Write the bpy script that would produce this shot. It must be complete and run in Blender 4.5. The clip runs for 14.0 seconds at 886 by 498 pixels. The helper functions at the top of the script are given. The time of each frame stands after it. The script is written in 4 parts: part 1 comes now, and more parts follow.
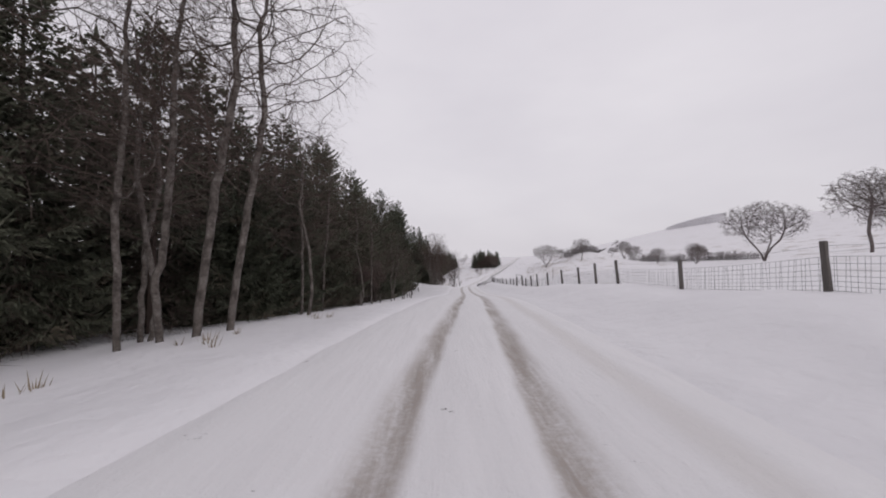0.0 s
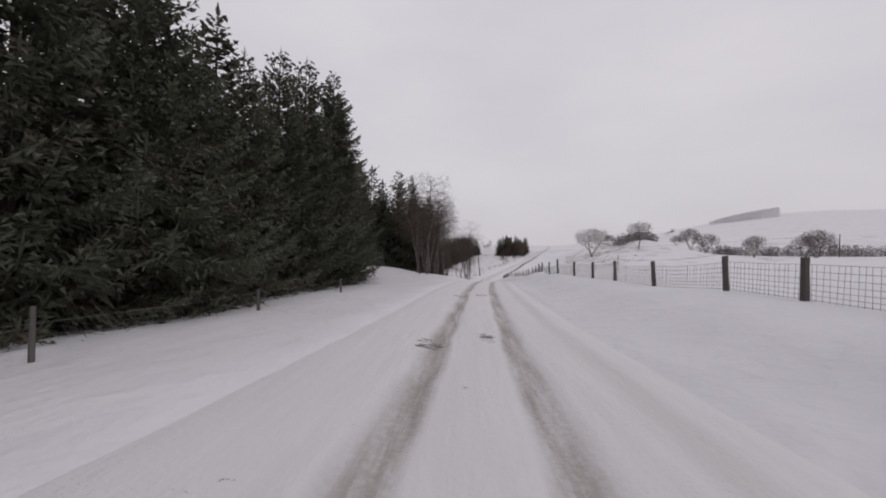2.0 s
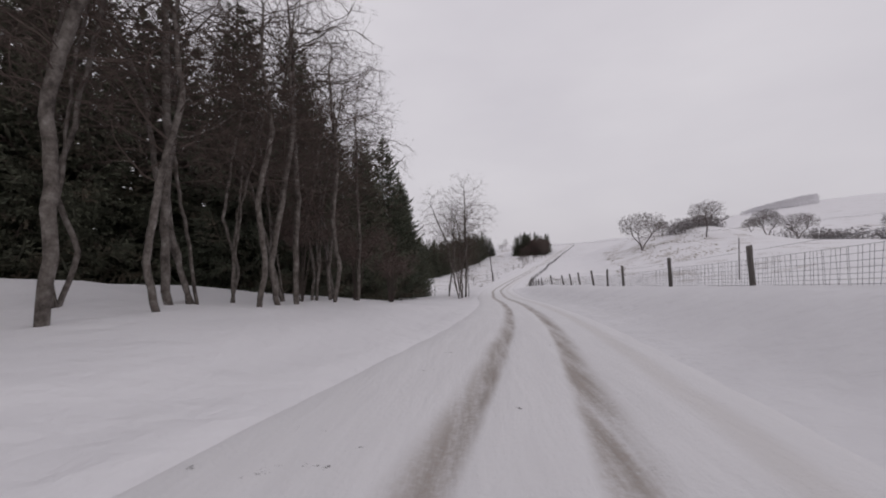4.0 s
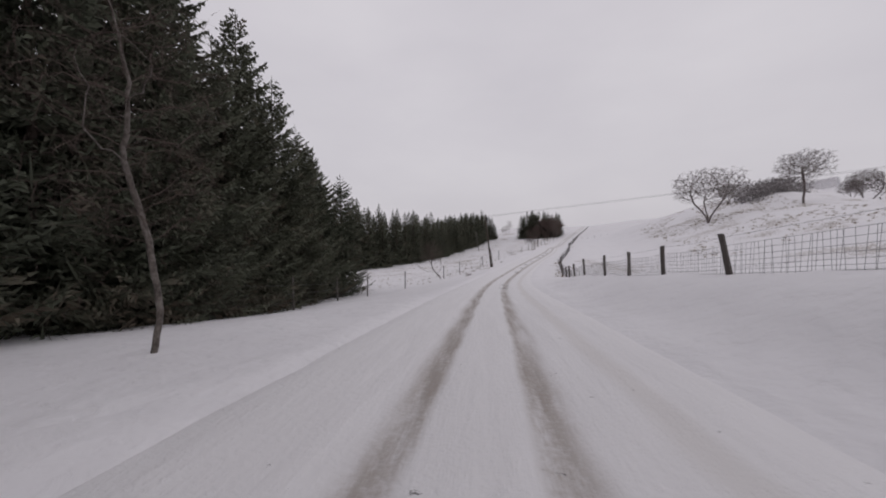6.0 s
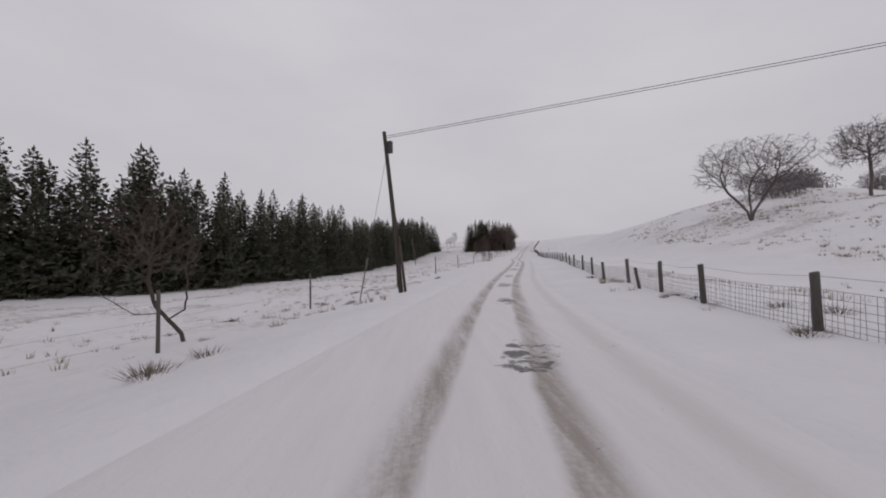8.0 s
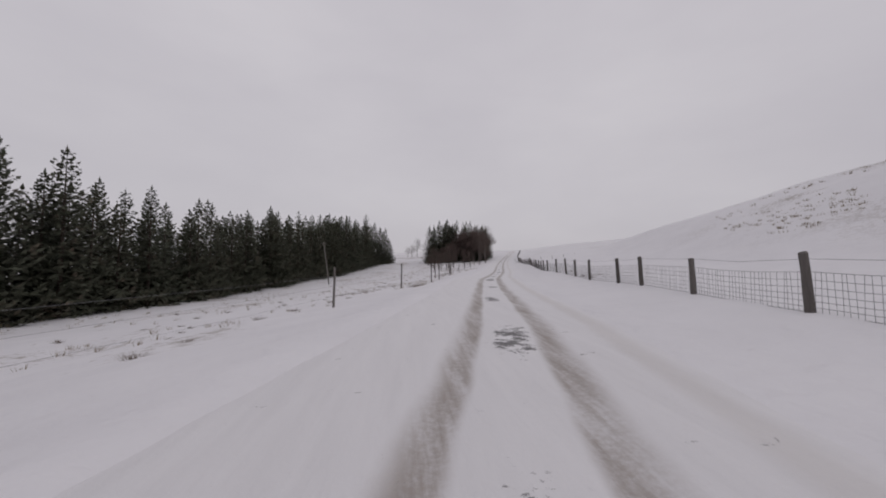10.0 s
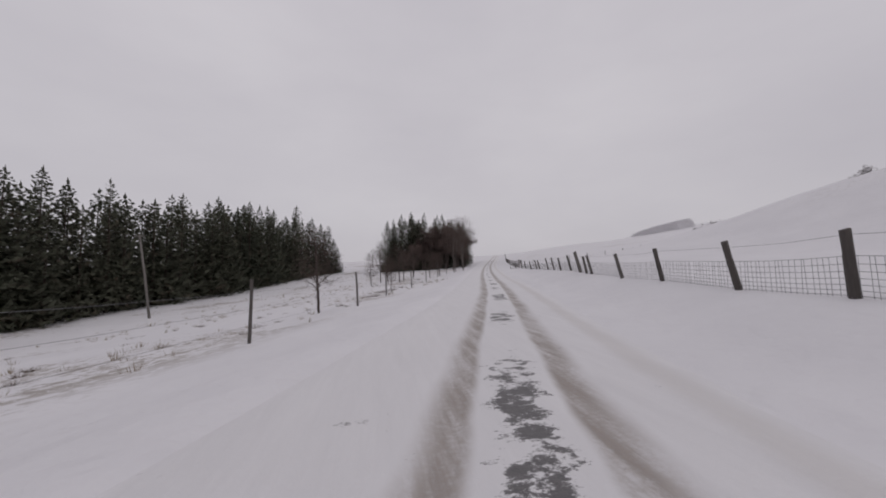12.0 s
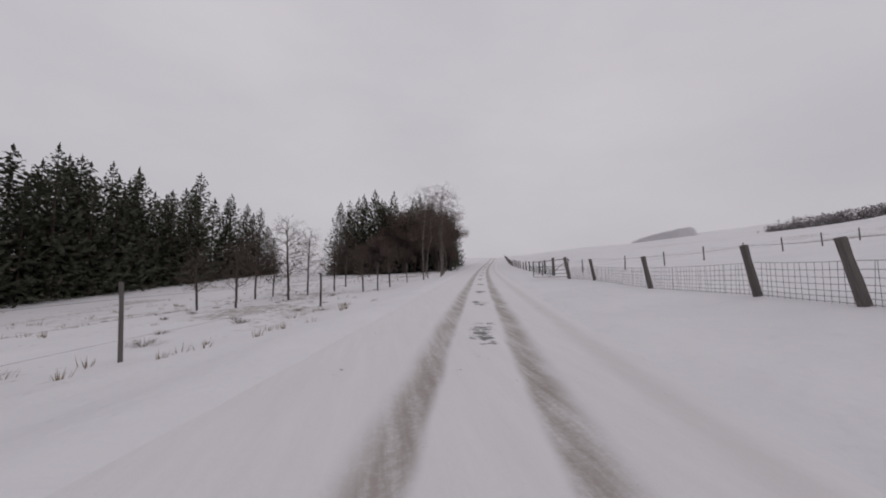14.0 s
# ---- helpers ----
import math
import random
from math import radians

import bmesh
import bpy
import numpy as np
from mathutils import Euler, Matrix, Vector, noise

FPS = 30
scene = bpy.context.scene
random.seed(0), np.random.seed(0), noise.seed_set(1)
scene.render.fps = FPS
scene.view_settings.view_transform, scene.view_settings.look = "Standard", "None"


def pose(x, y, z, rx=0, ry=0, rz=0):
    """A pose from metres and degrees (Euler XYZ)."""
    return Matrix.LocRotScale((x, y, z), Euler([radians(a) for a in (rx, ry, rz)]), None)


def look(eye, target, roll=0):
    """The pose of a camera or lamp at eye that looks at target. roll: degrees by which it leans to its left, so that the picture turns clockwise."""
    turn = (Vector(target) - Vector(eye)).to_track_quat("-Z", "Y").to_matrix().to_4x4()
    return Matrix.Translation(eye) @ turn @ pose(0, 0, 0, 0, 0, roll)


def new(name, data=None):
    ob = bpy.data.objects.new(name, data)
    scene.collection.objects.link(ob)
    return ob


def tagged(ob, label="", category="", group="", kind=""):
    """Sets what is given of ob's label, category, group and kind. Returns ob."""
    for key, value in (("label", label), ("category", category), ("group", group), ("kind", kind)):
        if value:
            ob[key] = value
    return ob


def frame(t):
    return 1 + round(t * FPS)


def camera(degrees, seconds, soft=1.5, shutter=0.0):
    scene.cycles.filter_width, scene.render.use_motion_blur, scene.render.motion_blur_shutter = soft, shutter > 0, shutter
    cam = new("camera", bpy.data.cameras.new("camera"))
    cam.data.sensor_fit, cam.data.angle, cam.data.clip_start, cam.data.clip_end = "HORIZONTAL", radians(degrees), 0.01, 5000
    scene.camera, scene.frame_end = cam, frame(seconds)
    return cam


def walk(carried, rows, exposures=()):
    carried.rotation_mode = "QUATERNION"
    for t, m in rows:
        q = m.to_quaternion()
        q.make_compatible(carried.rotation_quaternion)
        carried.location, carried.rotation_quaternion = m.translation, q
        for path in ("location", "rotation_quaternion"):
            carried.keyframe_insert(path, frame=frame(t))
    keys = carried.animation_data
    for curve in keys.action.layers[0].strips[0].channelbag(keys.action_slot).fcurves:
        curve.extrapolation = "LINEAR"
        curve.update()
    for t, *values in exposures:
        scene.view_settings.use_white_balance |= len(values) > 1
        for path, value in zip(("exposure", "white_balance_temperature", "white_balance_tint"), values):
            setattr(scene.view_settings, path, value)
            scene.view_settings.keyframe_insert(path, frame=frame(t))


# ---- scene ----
# ---- the camera and its drive ----
cam = camera(101.55, 14.0, soft=1.9)
#       s     x     y     z    yaw  pitch  roll
PATH = [
    (0, 0.00, 0.00, 0.00, -0.31, 1.73, -0.32),
    (0.5, 1.01, 11.68, -0.40, 0.36, 0.40, -0.11),
    (1, 1.93, 22.26, -1.04, 1.07, -1.46, -0.32),
    (1.5, 2.64, 32.33, -1.90, 2.42, -1.44, 0.10),
    (2, 3.22, 42.25, -2.68, 3.45, -0.25, 1.91),
    (2.5, 3.65, 52.27, -3.28, 3.83, 0.11, 1.30),
    (3, 4.14, 62.30, -3.72, 4.50, 1.03, 0.64),
    (3.2, 4.29, 66.20, -3.89, 4.86, 1.19, -0.09),
    (3.9, 5.63, 79.85, -4.76, 5.77, 0.69, -0.44),
    (4.6, 7.42, 93.23, -5.97, 6.85, -0.78, -0.36),
    (5.3, 8.19, 106.80, -7.26, 7.17, -1.57, -0.31),
    (5.5, 8.11, 110.88, -7.62, 7.01, -2.22, -0.46),
    (6, 7.98, 120.62, -8.48, 6.42, -1.39, -0.52),
    (6.5, 8.22, 130.35, -9.20, 5.45, -1.04, -0.37),
    (7, 8.54, 139.61, -9.91, 3.90, -0.49, -0.87),
    (7.5, 9.23, 149.28, -10.58, 1.08, 0.39, 0.08),
    (8, 10.57, 159.60, -10.98, -2.19, 1.27, 0.24),
    (8.2, 11.23, 163.79, -11.08, -3.15, 1.79, 0.10),
    (8.9, 14.75, 180.35, -11.15, -4.70, 2.43, 0.03),
    (9.6, 19.75, 198.42, -10.72, -5.52, 2.98, -0.05),
    (10.3, 23.81, 214.07, -10.35, -6.14, 3.21, 0.01),
    (10.5, 24.61, 218.00, -10.31, -6.64, 2.67, 0.12),
    (11, 26.61, 227.22, -10.22, -7.57, 3.37, 0.42),
    (11.5, 28.57, 235.90, -9.99, -8.53, 3.80, 0.14),
    (12, 30.68, 243.96, -10.02, -9.04, 4.44, -1.27),
    (12.5, 32.80, 251.04, -9.95, -9.32, 5.16, -1.06),
    (13, 35.18, 258.63, -9.73, -9.47, 4.71, 0.15),
    (13.5, 37.41, 266.31, -9.44, -9.64, 5.35, 0.46),
    (14, 39.73, 274.94, -9.12, -9.52, 4.89, 0.22),
]
walk(cam, [(t, pose(x, y, z, 90 + pitch, 0, yaw) @ pose(0, 0, 0, 0, 0, roll)) for t, x, y, z, yaw, pitch, roll in PATH],
     exposures=[(0.0, 0.32), (1.0, 0.2), (2.0, 0.14), (5.5, 0.10), (7.0, 0.03), (8.0, -0.02), (10.5, -0.08), (14.0, -0.07)])

# ---- overcast sky and a wide, weak sun behind the cloud ----
SUN_EL, SUN_AZ = radians(24), radians(150)
world = bpy.data.worlds.new("overcast_sky")
scene.world = world
world.use_nodes = True
wn, wl = world.node_tree.nodes, world.node_tree.links
wn.clear()
sky = wn.new("ShaderNodeTexSky")
sky.sky_type, sky.sun_disc = "NISHITA", False
sky.sun_elevation, sky.sun_rotation = SUN_EL, SUN_AZ
sky.air_density, sky.dust_density = 1.0, 4.0
coord = wn.new("ShaderNodeTexCoord")
stretch = wn.new("ShaderNodeMapping")
stretch.inputs["Scale"].default_value = (1.0, 1.0, 2.6)
cloud = wn.new("ShaderNodeTexNoise")
cloud.inputs["Scale"].default_value, cloud.inputs["Detail"].default_value, cloud.inputs["Roughness"].default_value = 1.5, 5.0, 0.5
wl.new(coord.outputs["Generated"], stretch.inputs["Vector"])
wl.new(stretch.outputs["Vector"], cloud.inputs["Vector"])
ramp = wn.new("ShaderNodeValToRGB")
ramp.color_ramp.elements[0].position, ramp.color_ramp.elements[0].color = 0.3, (0.535, 0.510, 0.553, 1)
ramp.color_ramp.elements[1].position, ramp.color_ramp.elements[1].color = 0.72, (0.625, 0.599, 0.635, 1)
wl.new(cloud.outputs["Fac"], ramp.inputs["Fac"])
blue = wn.new("ShaderNodeBackground")
blue.inputs["Strength"].default_value = 0.05
wl.new(sky.outputs["Color"], blue.inputs["Color"])
split = wn.new("ShaderNodeSeparateXYZ")
wl.new(coord.outputs["Generated"], split.inputs["Vector"])
height = wn.new("ShaderNodeMapRange")
height.inputs["From Min"].default_value, height.inputs["From Max"].default_value = 0.0, 0.8
height.inputs["To Min"].default_value, height.inputs["To Max"].default_value = 0.955, 1.11
wl.new(split.outputs["Z"], height.inputs["Value"])
grey = wn.new("ShaderNodeBackground")
wl.new(height.outputs["Result"], grey.inputs["Strength"])
wl.new(ramp.outputs["Color"], grey.inputs["Color"])
blend = wn.new("ShaderNodeMixShader")
blend.inputs["Fac"].default_value = 0.93
wl.new(blue.outputs["Background"], blend.inputs[1])
wl.new(grey.outputs["Background"], blend.inputs[2])
wout = wn.new("ShaderNodeOutputWorld")
wl.new(blend.outputs["Shader"], wout.inputs["Surface"])

sun_data = bpy.data.lights.new("sun", "SUN")
sun_data.energy, sun_data.angle, sun_data.color = 0.22, radians(40), (1.0, 0.97, 0.94)
sun = new("sun", sun_data)
sun.matrix_world = look((0, 0, 60), (-math.sin(SUN_AZ) * 60, -math.cos(SUN_AZ) * 60, 60 - 60 * math.tan(SUN_EL)))


# ---- materials ----
class Nodes:
    """A short way to write a node material."""

    def __init__(self, name, rough=0.8, spec=0.3):
        self.mat = bpy.data.materials.new(name)
        self.mat.use_nodes = True
        self.n, self.l = self.mat.node_tree.nodes, self.mat.node_tree.links
        self.bsdf = self.n["Principled BSDF"]
        self.bsdf.inputs["Roughness"].default_value = rough
        self.bsdf.inputs["Specular IOR Level"].default_value = spec

    def feed(self, socket, value):
        if isinstance(value, bpy.types.NodeSocket):
            self.l.new(value, socket)
        else:
            socket.default_value = value

    def place(self, scale=(1, 1, 1), local=False):
        if local:
            out = self.n.new("ShaderNodeTexCoord").outputs["Object"]
        else:
            out = self.n.new("ShaderNodeNewGeometry").outputs["Position"]
        m = self.n.new("ShaderNodeMapping")
        m.inputs["Scale"].default_value = scale
        self.l.new(out, m.inputs["Vector"])
        return m.outputs["Vector"]

    def noise(self, scale, detail=4.0, rough=0.55, vector=None, warp=0.0):
        t = self.n.new("ShaderNodeTexNoise")
        t.inputs["Scale"].default_value, t.inputs["Detail"].default_value = scale, detail
        t.inputs["Roughness"].default_value, t.inputs["Distortion"].default_value = rough, warp
        self.l.new(vector if vector is not None else self.place(), t.inputs["Vector"])
        return t.outputs["Fac"]

    def ramp(self, fac, stops):
        r = self.n.new("ShaderNodeValToRGB")
        e = r.color_ramp.elements
        while len(e) < len(stops):
            e.new(0.5)
        for el, (p, c) in zip(e, stops):
            el.position, el.color = p, (*c, 1) if len(c) == 3 else c
        self.l.new(fac, r.inputs["Fac"])
        return r.outputs["Color"]

    def mix(self, fac, a, b, kind="MIX"):
        m = self.n.new("ShaderNodeMix")
        m.data_type, m.blend_type = "RGBA", kind
        for s, v in ((m.inputs[0], fac), (m.inputs[6], a), (m.inputs[7], b)):
            if isinstance(v, tuple) and len(v) == 3:
                v = (*v, 1)
            self.feed(s, v)
        return m.outputs[2]

    def math(self, op, a, b=0.0, c=0.0, clamp=False):
        m = self.n.new("ShaderNodeMath")
        m.operation, m.use_clamp = op, clamp
        for s, v in zip(m.inputs, (a, b, c)):
            self.feed(s, v)
        return m.outputs[0]

    def band(self, value, lo, hi):
        m = self.n.new("ShaderNodeMapRange")
        m.interpolation_type = "SMOOTHSTEP"
        self.l.new(value, m.inputs["Value"])
        m.inputs["From Min"].default_value, m.inputs["From Max"].default_value = lo, hi
        return m.outputs["Result"]

    def attr(self, name):
        a = self.n.new("ShaderNodeAttribute")
        a.attribute_name = name
        return a.outputs["Fac"]

    def rand(self):
        return self.n.new("ShaderNodeObjectInfo").outputs["Random"]

    def island(self):
        return self.n.new("ShaderNodeNewGeometry").outputs["Random Per Island"]

    def bump(self, height, strength=0.4, distance=0.05):
        b = self.n.new("ShaderNodeBump")
        b.inputs["Strength"].default_value, b.inputs["Distance"].default_value = strength, distance
        self.l.new(height, b.inputs["Height"])
        self.l.new(b.outputs["Normal"], self.bsdf.inputs["Normal"])

    def colour(self, c):
        self.feed(self.bsdf.inputs["Base Color"], c)
        return self.mat


def make_snow():
    m = Nodes("field_snow", 0.75, 0.25)
    drift = m.noise(0.4, 5.0, 0.58)
    grain = m.noise(3.2, 6.0, 0.6, None, 0.6)
    white = m.mix(drift, (0.68, 0.67, 0.69), (0.80, 0.79, 0.805))
    # rough grazing where dead grass and heather come through the snow
    wild = m.attr("wild")
    tuft = m.math("MULTIPLY", m.noise(2.6, 6.0, 0.75), m.noise(0.12, 3.0, 0.5))
    bare = m.math("MULTIPLY", m.band(tuft, 0.285, 0.36), wild)
    stems = m.mix(m.noise(14.0, 3.0), (0.10, 0.075, 0.05), (0.30, 0.24, 0.17))
    m.bump(m.math("ADD", m.math("MULTIPLY", drift, 1.5), m.math("MULTIPLY", grain, 0.16)), 0.7, 0.22)
    return m.colour(m.mix(m.math("MULTIPLY", bare, 0.68), white, stems))


def make_road():
    m = Nodes("driven_snow_road", 0.7, 0.3)
    off = m.attr("offset")
    streak = m.noise(1.0, 6.0, 0.65, m.place((4.5, 0.45, 1.0)))
    fine = m.noise(16.0, 5.0, 0.7)
    wob = m.math("MULTIPLY", m.math("SUBTRACT", m.noise(0.5, 3.0), 0.5), 0.22)
    o = m.math("ADD", off, wob)
    # two worn wheel tracks: clean inner edges, slush thrown out to the sides
    side = m.math("ABSOLUTE", o)
    inner = m.band(side, 0.40, 0.56)
    outer = m.math("SUBTRACT", 1.0, m.band(side, 0.68, 1.02))
    track = m.math("MULTIPLY", inner, outer)
    rub = m.math("ADD", m.math("MULTIPLY", streak, 0.65), m.math("MULTIPLY", fine, 0.35))
    slush = m.math("MULTIPLY", track, m.math("ADD", 0.2, m.math("MULTIPLY", m.band(rub, 0.32, 0.62), 0.8)))
    # lighter second pair of older tracks beside them
    old = m.math("ABSOLUTE", m.math("SUBTRACT", o, 1.75))
    faint = m.math("MULTIPLY", m.math("SUBTRACT", 1.0, m.band(old, 0.05, 0.30)), 0.26)
    # bare wet tarmac where the packed snow has torn away
    torn = m.math("MULTIPLY", m.math("SUBTRACT", m.noise(2.6, 8.0, 0.78, m.place((0.9, 1.2, 1.0))), 0.5), 3.0)
    wet = m.band(m.math("ADD", m.attr("bare"), torn), 0.44, 0.60)
    white = m.mix(streak, (0.67, 0.66, 0.67), (0.79, 0.78, 0.79))
    brown = m.mix(fine, (0.15, 0.125, 0.108), (0.40, 0.345, 0.30))
    c = m.mix(m.math("MULTIPLY", slush, 0.87), white, brown)
    c = m.mix(faint, c, (0.50, 0.46, 0.42))
    c = m.mix(m.math("MULTIPLY", wet, 0.92), c, m.mix(fine, (0.030, 0.030, 0.032), (0.13, 0.12, 0.12)))
    m.feed(m.bsdf.inputs["Roughness"], m.math("SUBTRACT", 0.75, m.math("MULTIPLY", wet, 0.25)))
    m.bump(m.math("ADD", m.math("MULTIPLY", streak, 0.5), m.math("MULTIPLY", fine, 0.35)), 0.6, 0.07)
    return m.colour(c)


def make_needles():
    m = Nodes("spruce_needles", 0.7, 0.2)
    base = m.mix(m.rand(), (0.058, 0.066, 0.048), (0.098, 0.098, 0.072))
    tip = m.mix(m.noise(0.9, 3.0, 0.6, m.place(local=True)), base, (0.105, 0.115, 0.082))
    # dead lower twigs and a few browned sprays
    dead = m.band(m.noise(0.5, 4.0, 0.6, m.place(local=True)), 0.52, 0.70)
    return m.colour(m.mix(m.math("MULTIPLY", dead, 0.6), tip, (0.150, 0.108, 0.086)))


def make_bark(name, dark, light, scale=6.0):
    m = Nodes(name, 0.9, 0.15)
    f = m.noise(scale, 6.0, 0.65, m.place((1, 1, 0.25), True))
    m.bump(f, 0.6, 0.03)
    return m.colour(m.mix(m.noise(0.7, 3.0, 0.5, m.place(local=True)), m.mix(f, dark, light), dark))


def make_birch():
    m = Nodes("birch_bark", 0.8, 0.2)
    high = m.noise(3.0, 5.0, 0.7, m.place((1.6, 1.6, 1.3), True))
    f = m.ramp(high, [(0.36, (0.05, 0.042, 0.038)), (0.50, (0.115, 0.10, 0.09)), (0.64, (0.19, 0.172, 0.16)), (0.78, (0.38, 0.36, 0.34))])
    m.bump(high, 0.4, 0.02)
    return m.colour(f)


def make_post():
    m = Nodes("weathered_post_wood", 0.85, 0.2)
    f = m.noise(5.0, 6.0, 0.65, m.place((9, 9, 0.7), True))
    pale = m.mix(m.rand(), (0.115, 0.103, 0.097), (0.23, 0.21, 0.198))
    m.bump(f, 0.7, 0.01)
    return m.colour(m.mix(f, (0.05, 0.044, 0.041), pale))


def make_plain(name, a, b, rough, metal=0.0, scale=8.0):
    m = Nodes(name, rough, 0.4)
    m.bsdf.inputs["Metallic"].default_value = metal
    f = m.noise(scale, 5.0, 0.6, m.place(local=True))
    m.bump(f, 0.2, 0.01)
    return m.colour(m.mix(f, a, b))


SNOW, ROAD, NEEDLES, BIRCH, POST = make_snow(), make_road(), make_needles(), make_birch(), make_post()
BARK = make_bark("spruce_bark", (0.055, 0.043, 0.037), (0.15, 0.115, 0.098))
TWIG = make_bark("bare_twigs", (0.055, 0.044, 0.040), (0.125, 0.102, 0.092))
BIRCH_TWIG = make_bark("birch_twigs", (0.070, 0.052, 0.046), (0.15, 0.12, 0.105))
POLEWOOD = make_bark("creosoted_pole", (0.055, 0.045, 0.038), (0.13, 0.112, 0.098), 4.0)
GREYPOLE = make_bark("silvered_pole", (0.13, 0.12, 0.11), (0.28, 0.26, 0.25), 4.0)
WIRE = make_plain("galvanised_wire", (0.16, 0.16, 0.165), (0.30, 0.30, 0.31), 0.5, 0.6)
CABLE = make_plain("dark_cable", (0.04, 0.04, 0.042), (0.07, 0.07, 0.072), 0.6)
STEEL = make_plain("gate_steel", (0.13, 0.125, 0.12), (0.26, 0.25, 0.245), 0.55, 0.5)
RUSTLEAF = make_plain("withered_beech_leaves", (0.075, 0.054, 0.047), (0.14, 0.102, 0.09), 0.8, 0.0, 1.5)
GRASS = make_plain("withered_grass", (0.16, 0.125, 0.085), (0.34, 0.28, 0.20), 0.85, 0.0, 3.0)
RUSHES = make_plain("withered_rushes", (0.085, 0.066, 0.05), (0.20, 0.16, 0.125), 0.85, 0.0, 3.0)
CERAMIC = make_plain("dark_transformer", (0.03, 0.03, 0.032), (0.06, 0.06, 0.062), 0.5)
# scrub colour lightened to imitate haze over the brows; the ditch rushes share it
SCRUB = make_bark("haze_paled_scrub", (0.20, 0.186, 0.186), (0.36, 0.34, 0.345), 0.6)
# distance haze over the hillside plantation, put into its base colour
HAZY = make_bark("haze_paled_trees", (0.66, 0.65, 0.67), (0.82, 0.81, 0.83), 0.3)
# bare twigs of the distant trees, greyed in the colour to stand for haze
FAR_TWIG = make_bark("haze_paled_twigs", (0.105, 0.088, 0.085), (0.21, 0.18, 0.175))


# ---- helpers for meshes ----
def mesh_of(name, verts, faces, material, smooth=False):
    me = bpy.data.meshes.new(name)
    me.from_pydata(verts, [], faces)
    me.materials.append(material)
    if smooth:
        me.polygons.foreach_set("use_smooth", [True] * len(me.polygons))
    me.update()
    return me


def thing(name, loc, label, category, group="", rz=0.0, scale=1.0):
    ob = new(name)
    ob.empty_display_size = 0.3
    ob.matrix_basis = pose(*loc, 0, 0, rz) @ Matrix.Scale(scale, 4)
    return tagged(ob, label, category, group)


def part_of(name, me, parent, label=""):
    ob = new(name, me)
    ob.parent = parent
    return tagged(ob, label) if label else ob


class Soup:
    """Collects tubes, boxes and triangles for one mesh."""

    def __init__(self):
        self.v, self.f = [], []

    def tri(self, a, b, c):
        n = len(self.v)
        self.v += [tuple(a), tuple(b), tuple(c)]
        self.f.append((n, n + 1, n + 2))

    def tube(self, points, radii, sides=5, cap=True):
        """A tapered tube along points."""
        rings = []
        for i, p in enumerate(points):
            a, b = points[max(i - 1, 0)], points[min(i + 1, len(points) - 1)]
            d = (Vector(b) - Vector(a)).normalized()
            u = d.orthogonal().normalized() if i == 0 else (u - d * u.dot(d)).normalized()
            w = d.cross(u)
            n = len(self.v)
            for k in range(sides):
                q = 2 * math.pi * k / sides
                self.v.append(tuple(Vector(p) + (u * math.cos(q) + w * math.sin(q)) * radii[i]))
            rings.append(n)
        for a, b in zip(rings, rings[1:]):
            for k in range(sides):
                j = (k + 1) % sides
                self.f.append((a + k, a + j, b + j, b + k))
        if cap:
            self.f.append(tuple(rings[0] + k for k in reversed(range(sides))))
            self.f.append(tuple(rings[-1] + k for k in range(sides)))

    def box(self, lo, hi):
        n = len(self.v)
        self.v += [(x, y, z) for z in (lo[2], hi[2]) for y in (lo[1], hi[1]) for x in (lo[0], hi[0])]
        self.f += [tuple(n + i for i in q) for q in ((0, 2, 3, 1), (4, 5, 7, 6), (0, 1, 5, 4), (2, 6, 7, 3), (0, 4, 6, 2), (1, 3, 7, 5))]

    def mesh(self, name, material, smooth=False):
        return mesh_of(name, self.v, self.f, material, smooth)


# ---- the lie of the land ----
# the road's middle: y, x, z
ROAD_LINE = np.array([
    (-60, -4.9, -0.2), (-30, -2.5, -0.75), (0, 0, -1.3), (11.7, 1.01, -1.7), (22.3, 1.93, -2.34), (32.3, 2.64, -3.2), (42.2, 3.22, -3.98),
    (52.3, 3.65, -4.58), (62.3, 4.14, -5.02), (79.8, 5.63, -6.06), (93.2, 7.42, -7.27), (106.8, 8.19, -8.56), (120.6, 7.98, -9.78), (130.4, 8.22, -10.5),
    (139.6, 8.54, -11.21), (149.3, 9.23, -11.88), (159.6, 10.57, -12.28), (180.3, 14.74, -12.45), (198.4, 19.74, -12.02), (214.1, 23.82, -11.65), (227.2, 26.61, -11.51),
    (235.9, 28.57, -11.29), (244, 30.69, -11.32), (251, 32.79, -11.25), (258.6, 35.17, -11.03), (266.3, 37.41, -10.74), (274.9, 39.72, -10.42), (300, 46.6, -9.25),
    (340, 58.4, -7), (390, 75, -3), (440, 91.6, 1.2), (468, 100.6, 3), (500, 108.5, 3.2), (560, 120, 2.6), (620, 131, 2.4)])


def curve_at(xs, ys, x):
    """A smooth (Hermite) curve through the given points."""
    i = np.clip(np.searchsorted(xs, x) - 1, 0, len(xs) - 2)
    slope = np.gradient(ys, xs)
    h = xs[i + 1] - xs[i]
    u = (x - xs[i]) / h
    inside = (2 * u**3 - 3 * u**2 + 1) * ys[i] + (u**3 - 2 * u**2 + u) * h * slope[i] + (-2 * u**3 + 3 * u**2) * ys[i + 1] + (u**3 - u**2) * h * slope[i + 1]
    out = np.where(u < 0, ys[0] + (x - xs[0]) * slope[0], np.where(u > 1, ys[-1] + (x - xs[-1]) * slope[-1], inside))
    return out


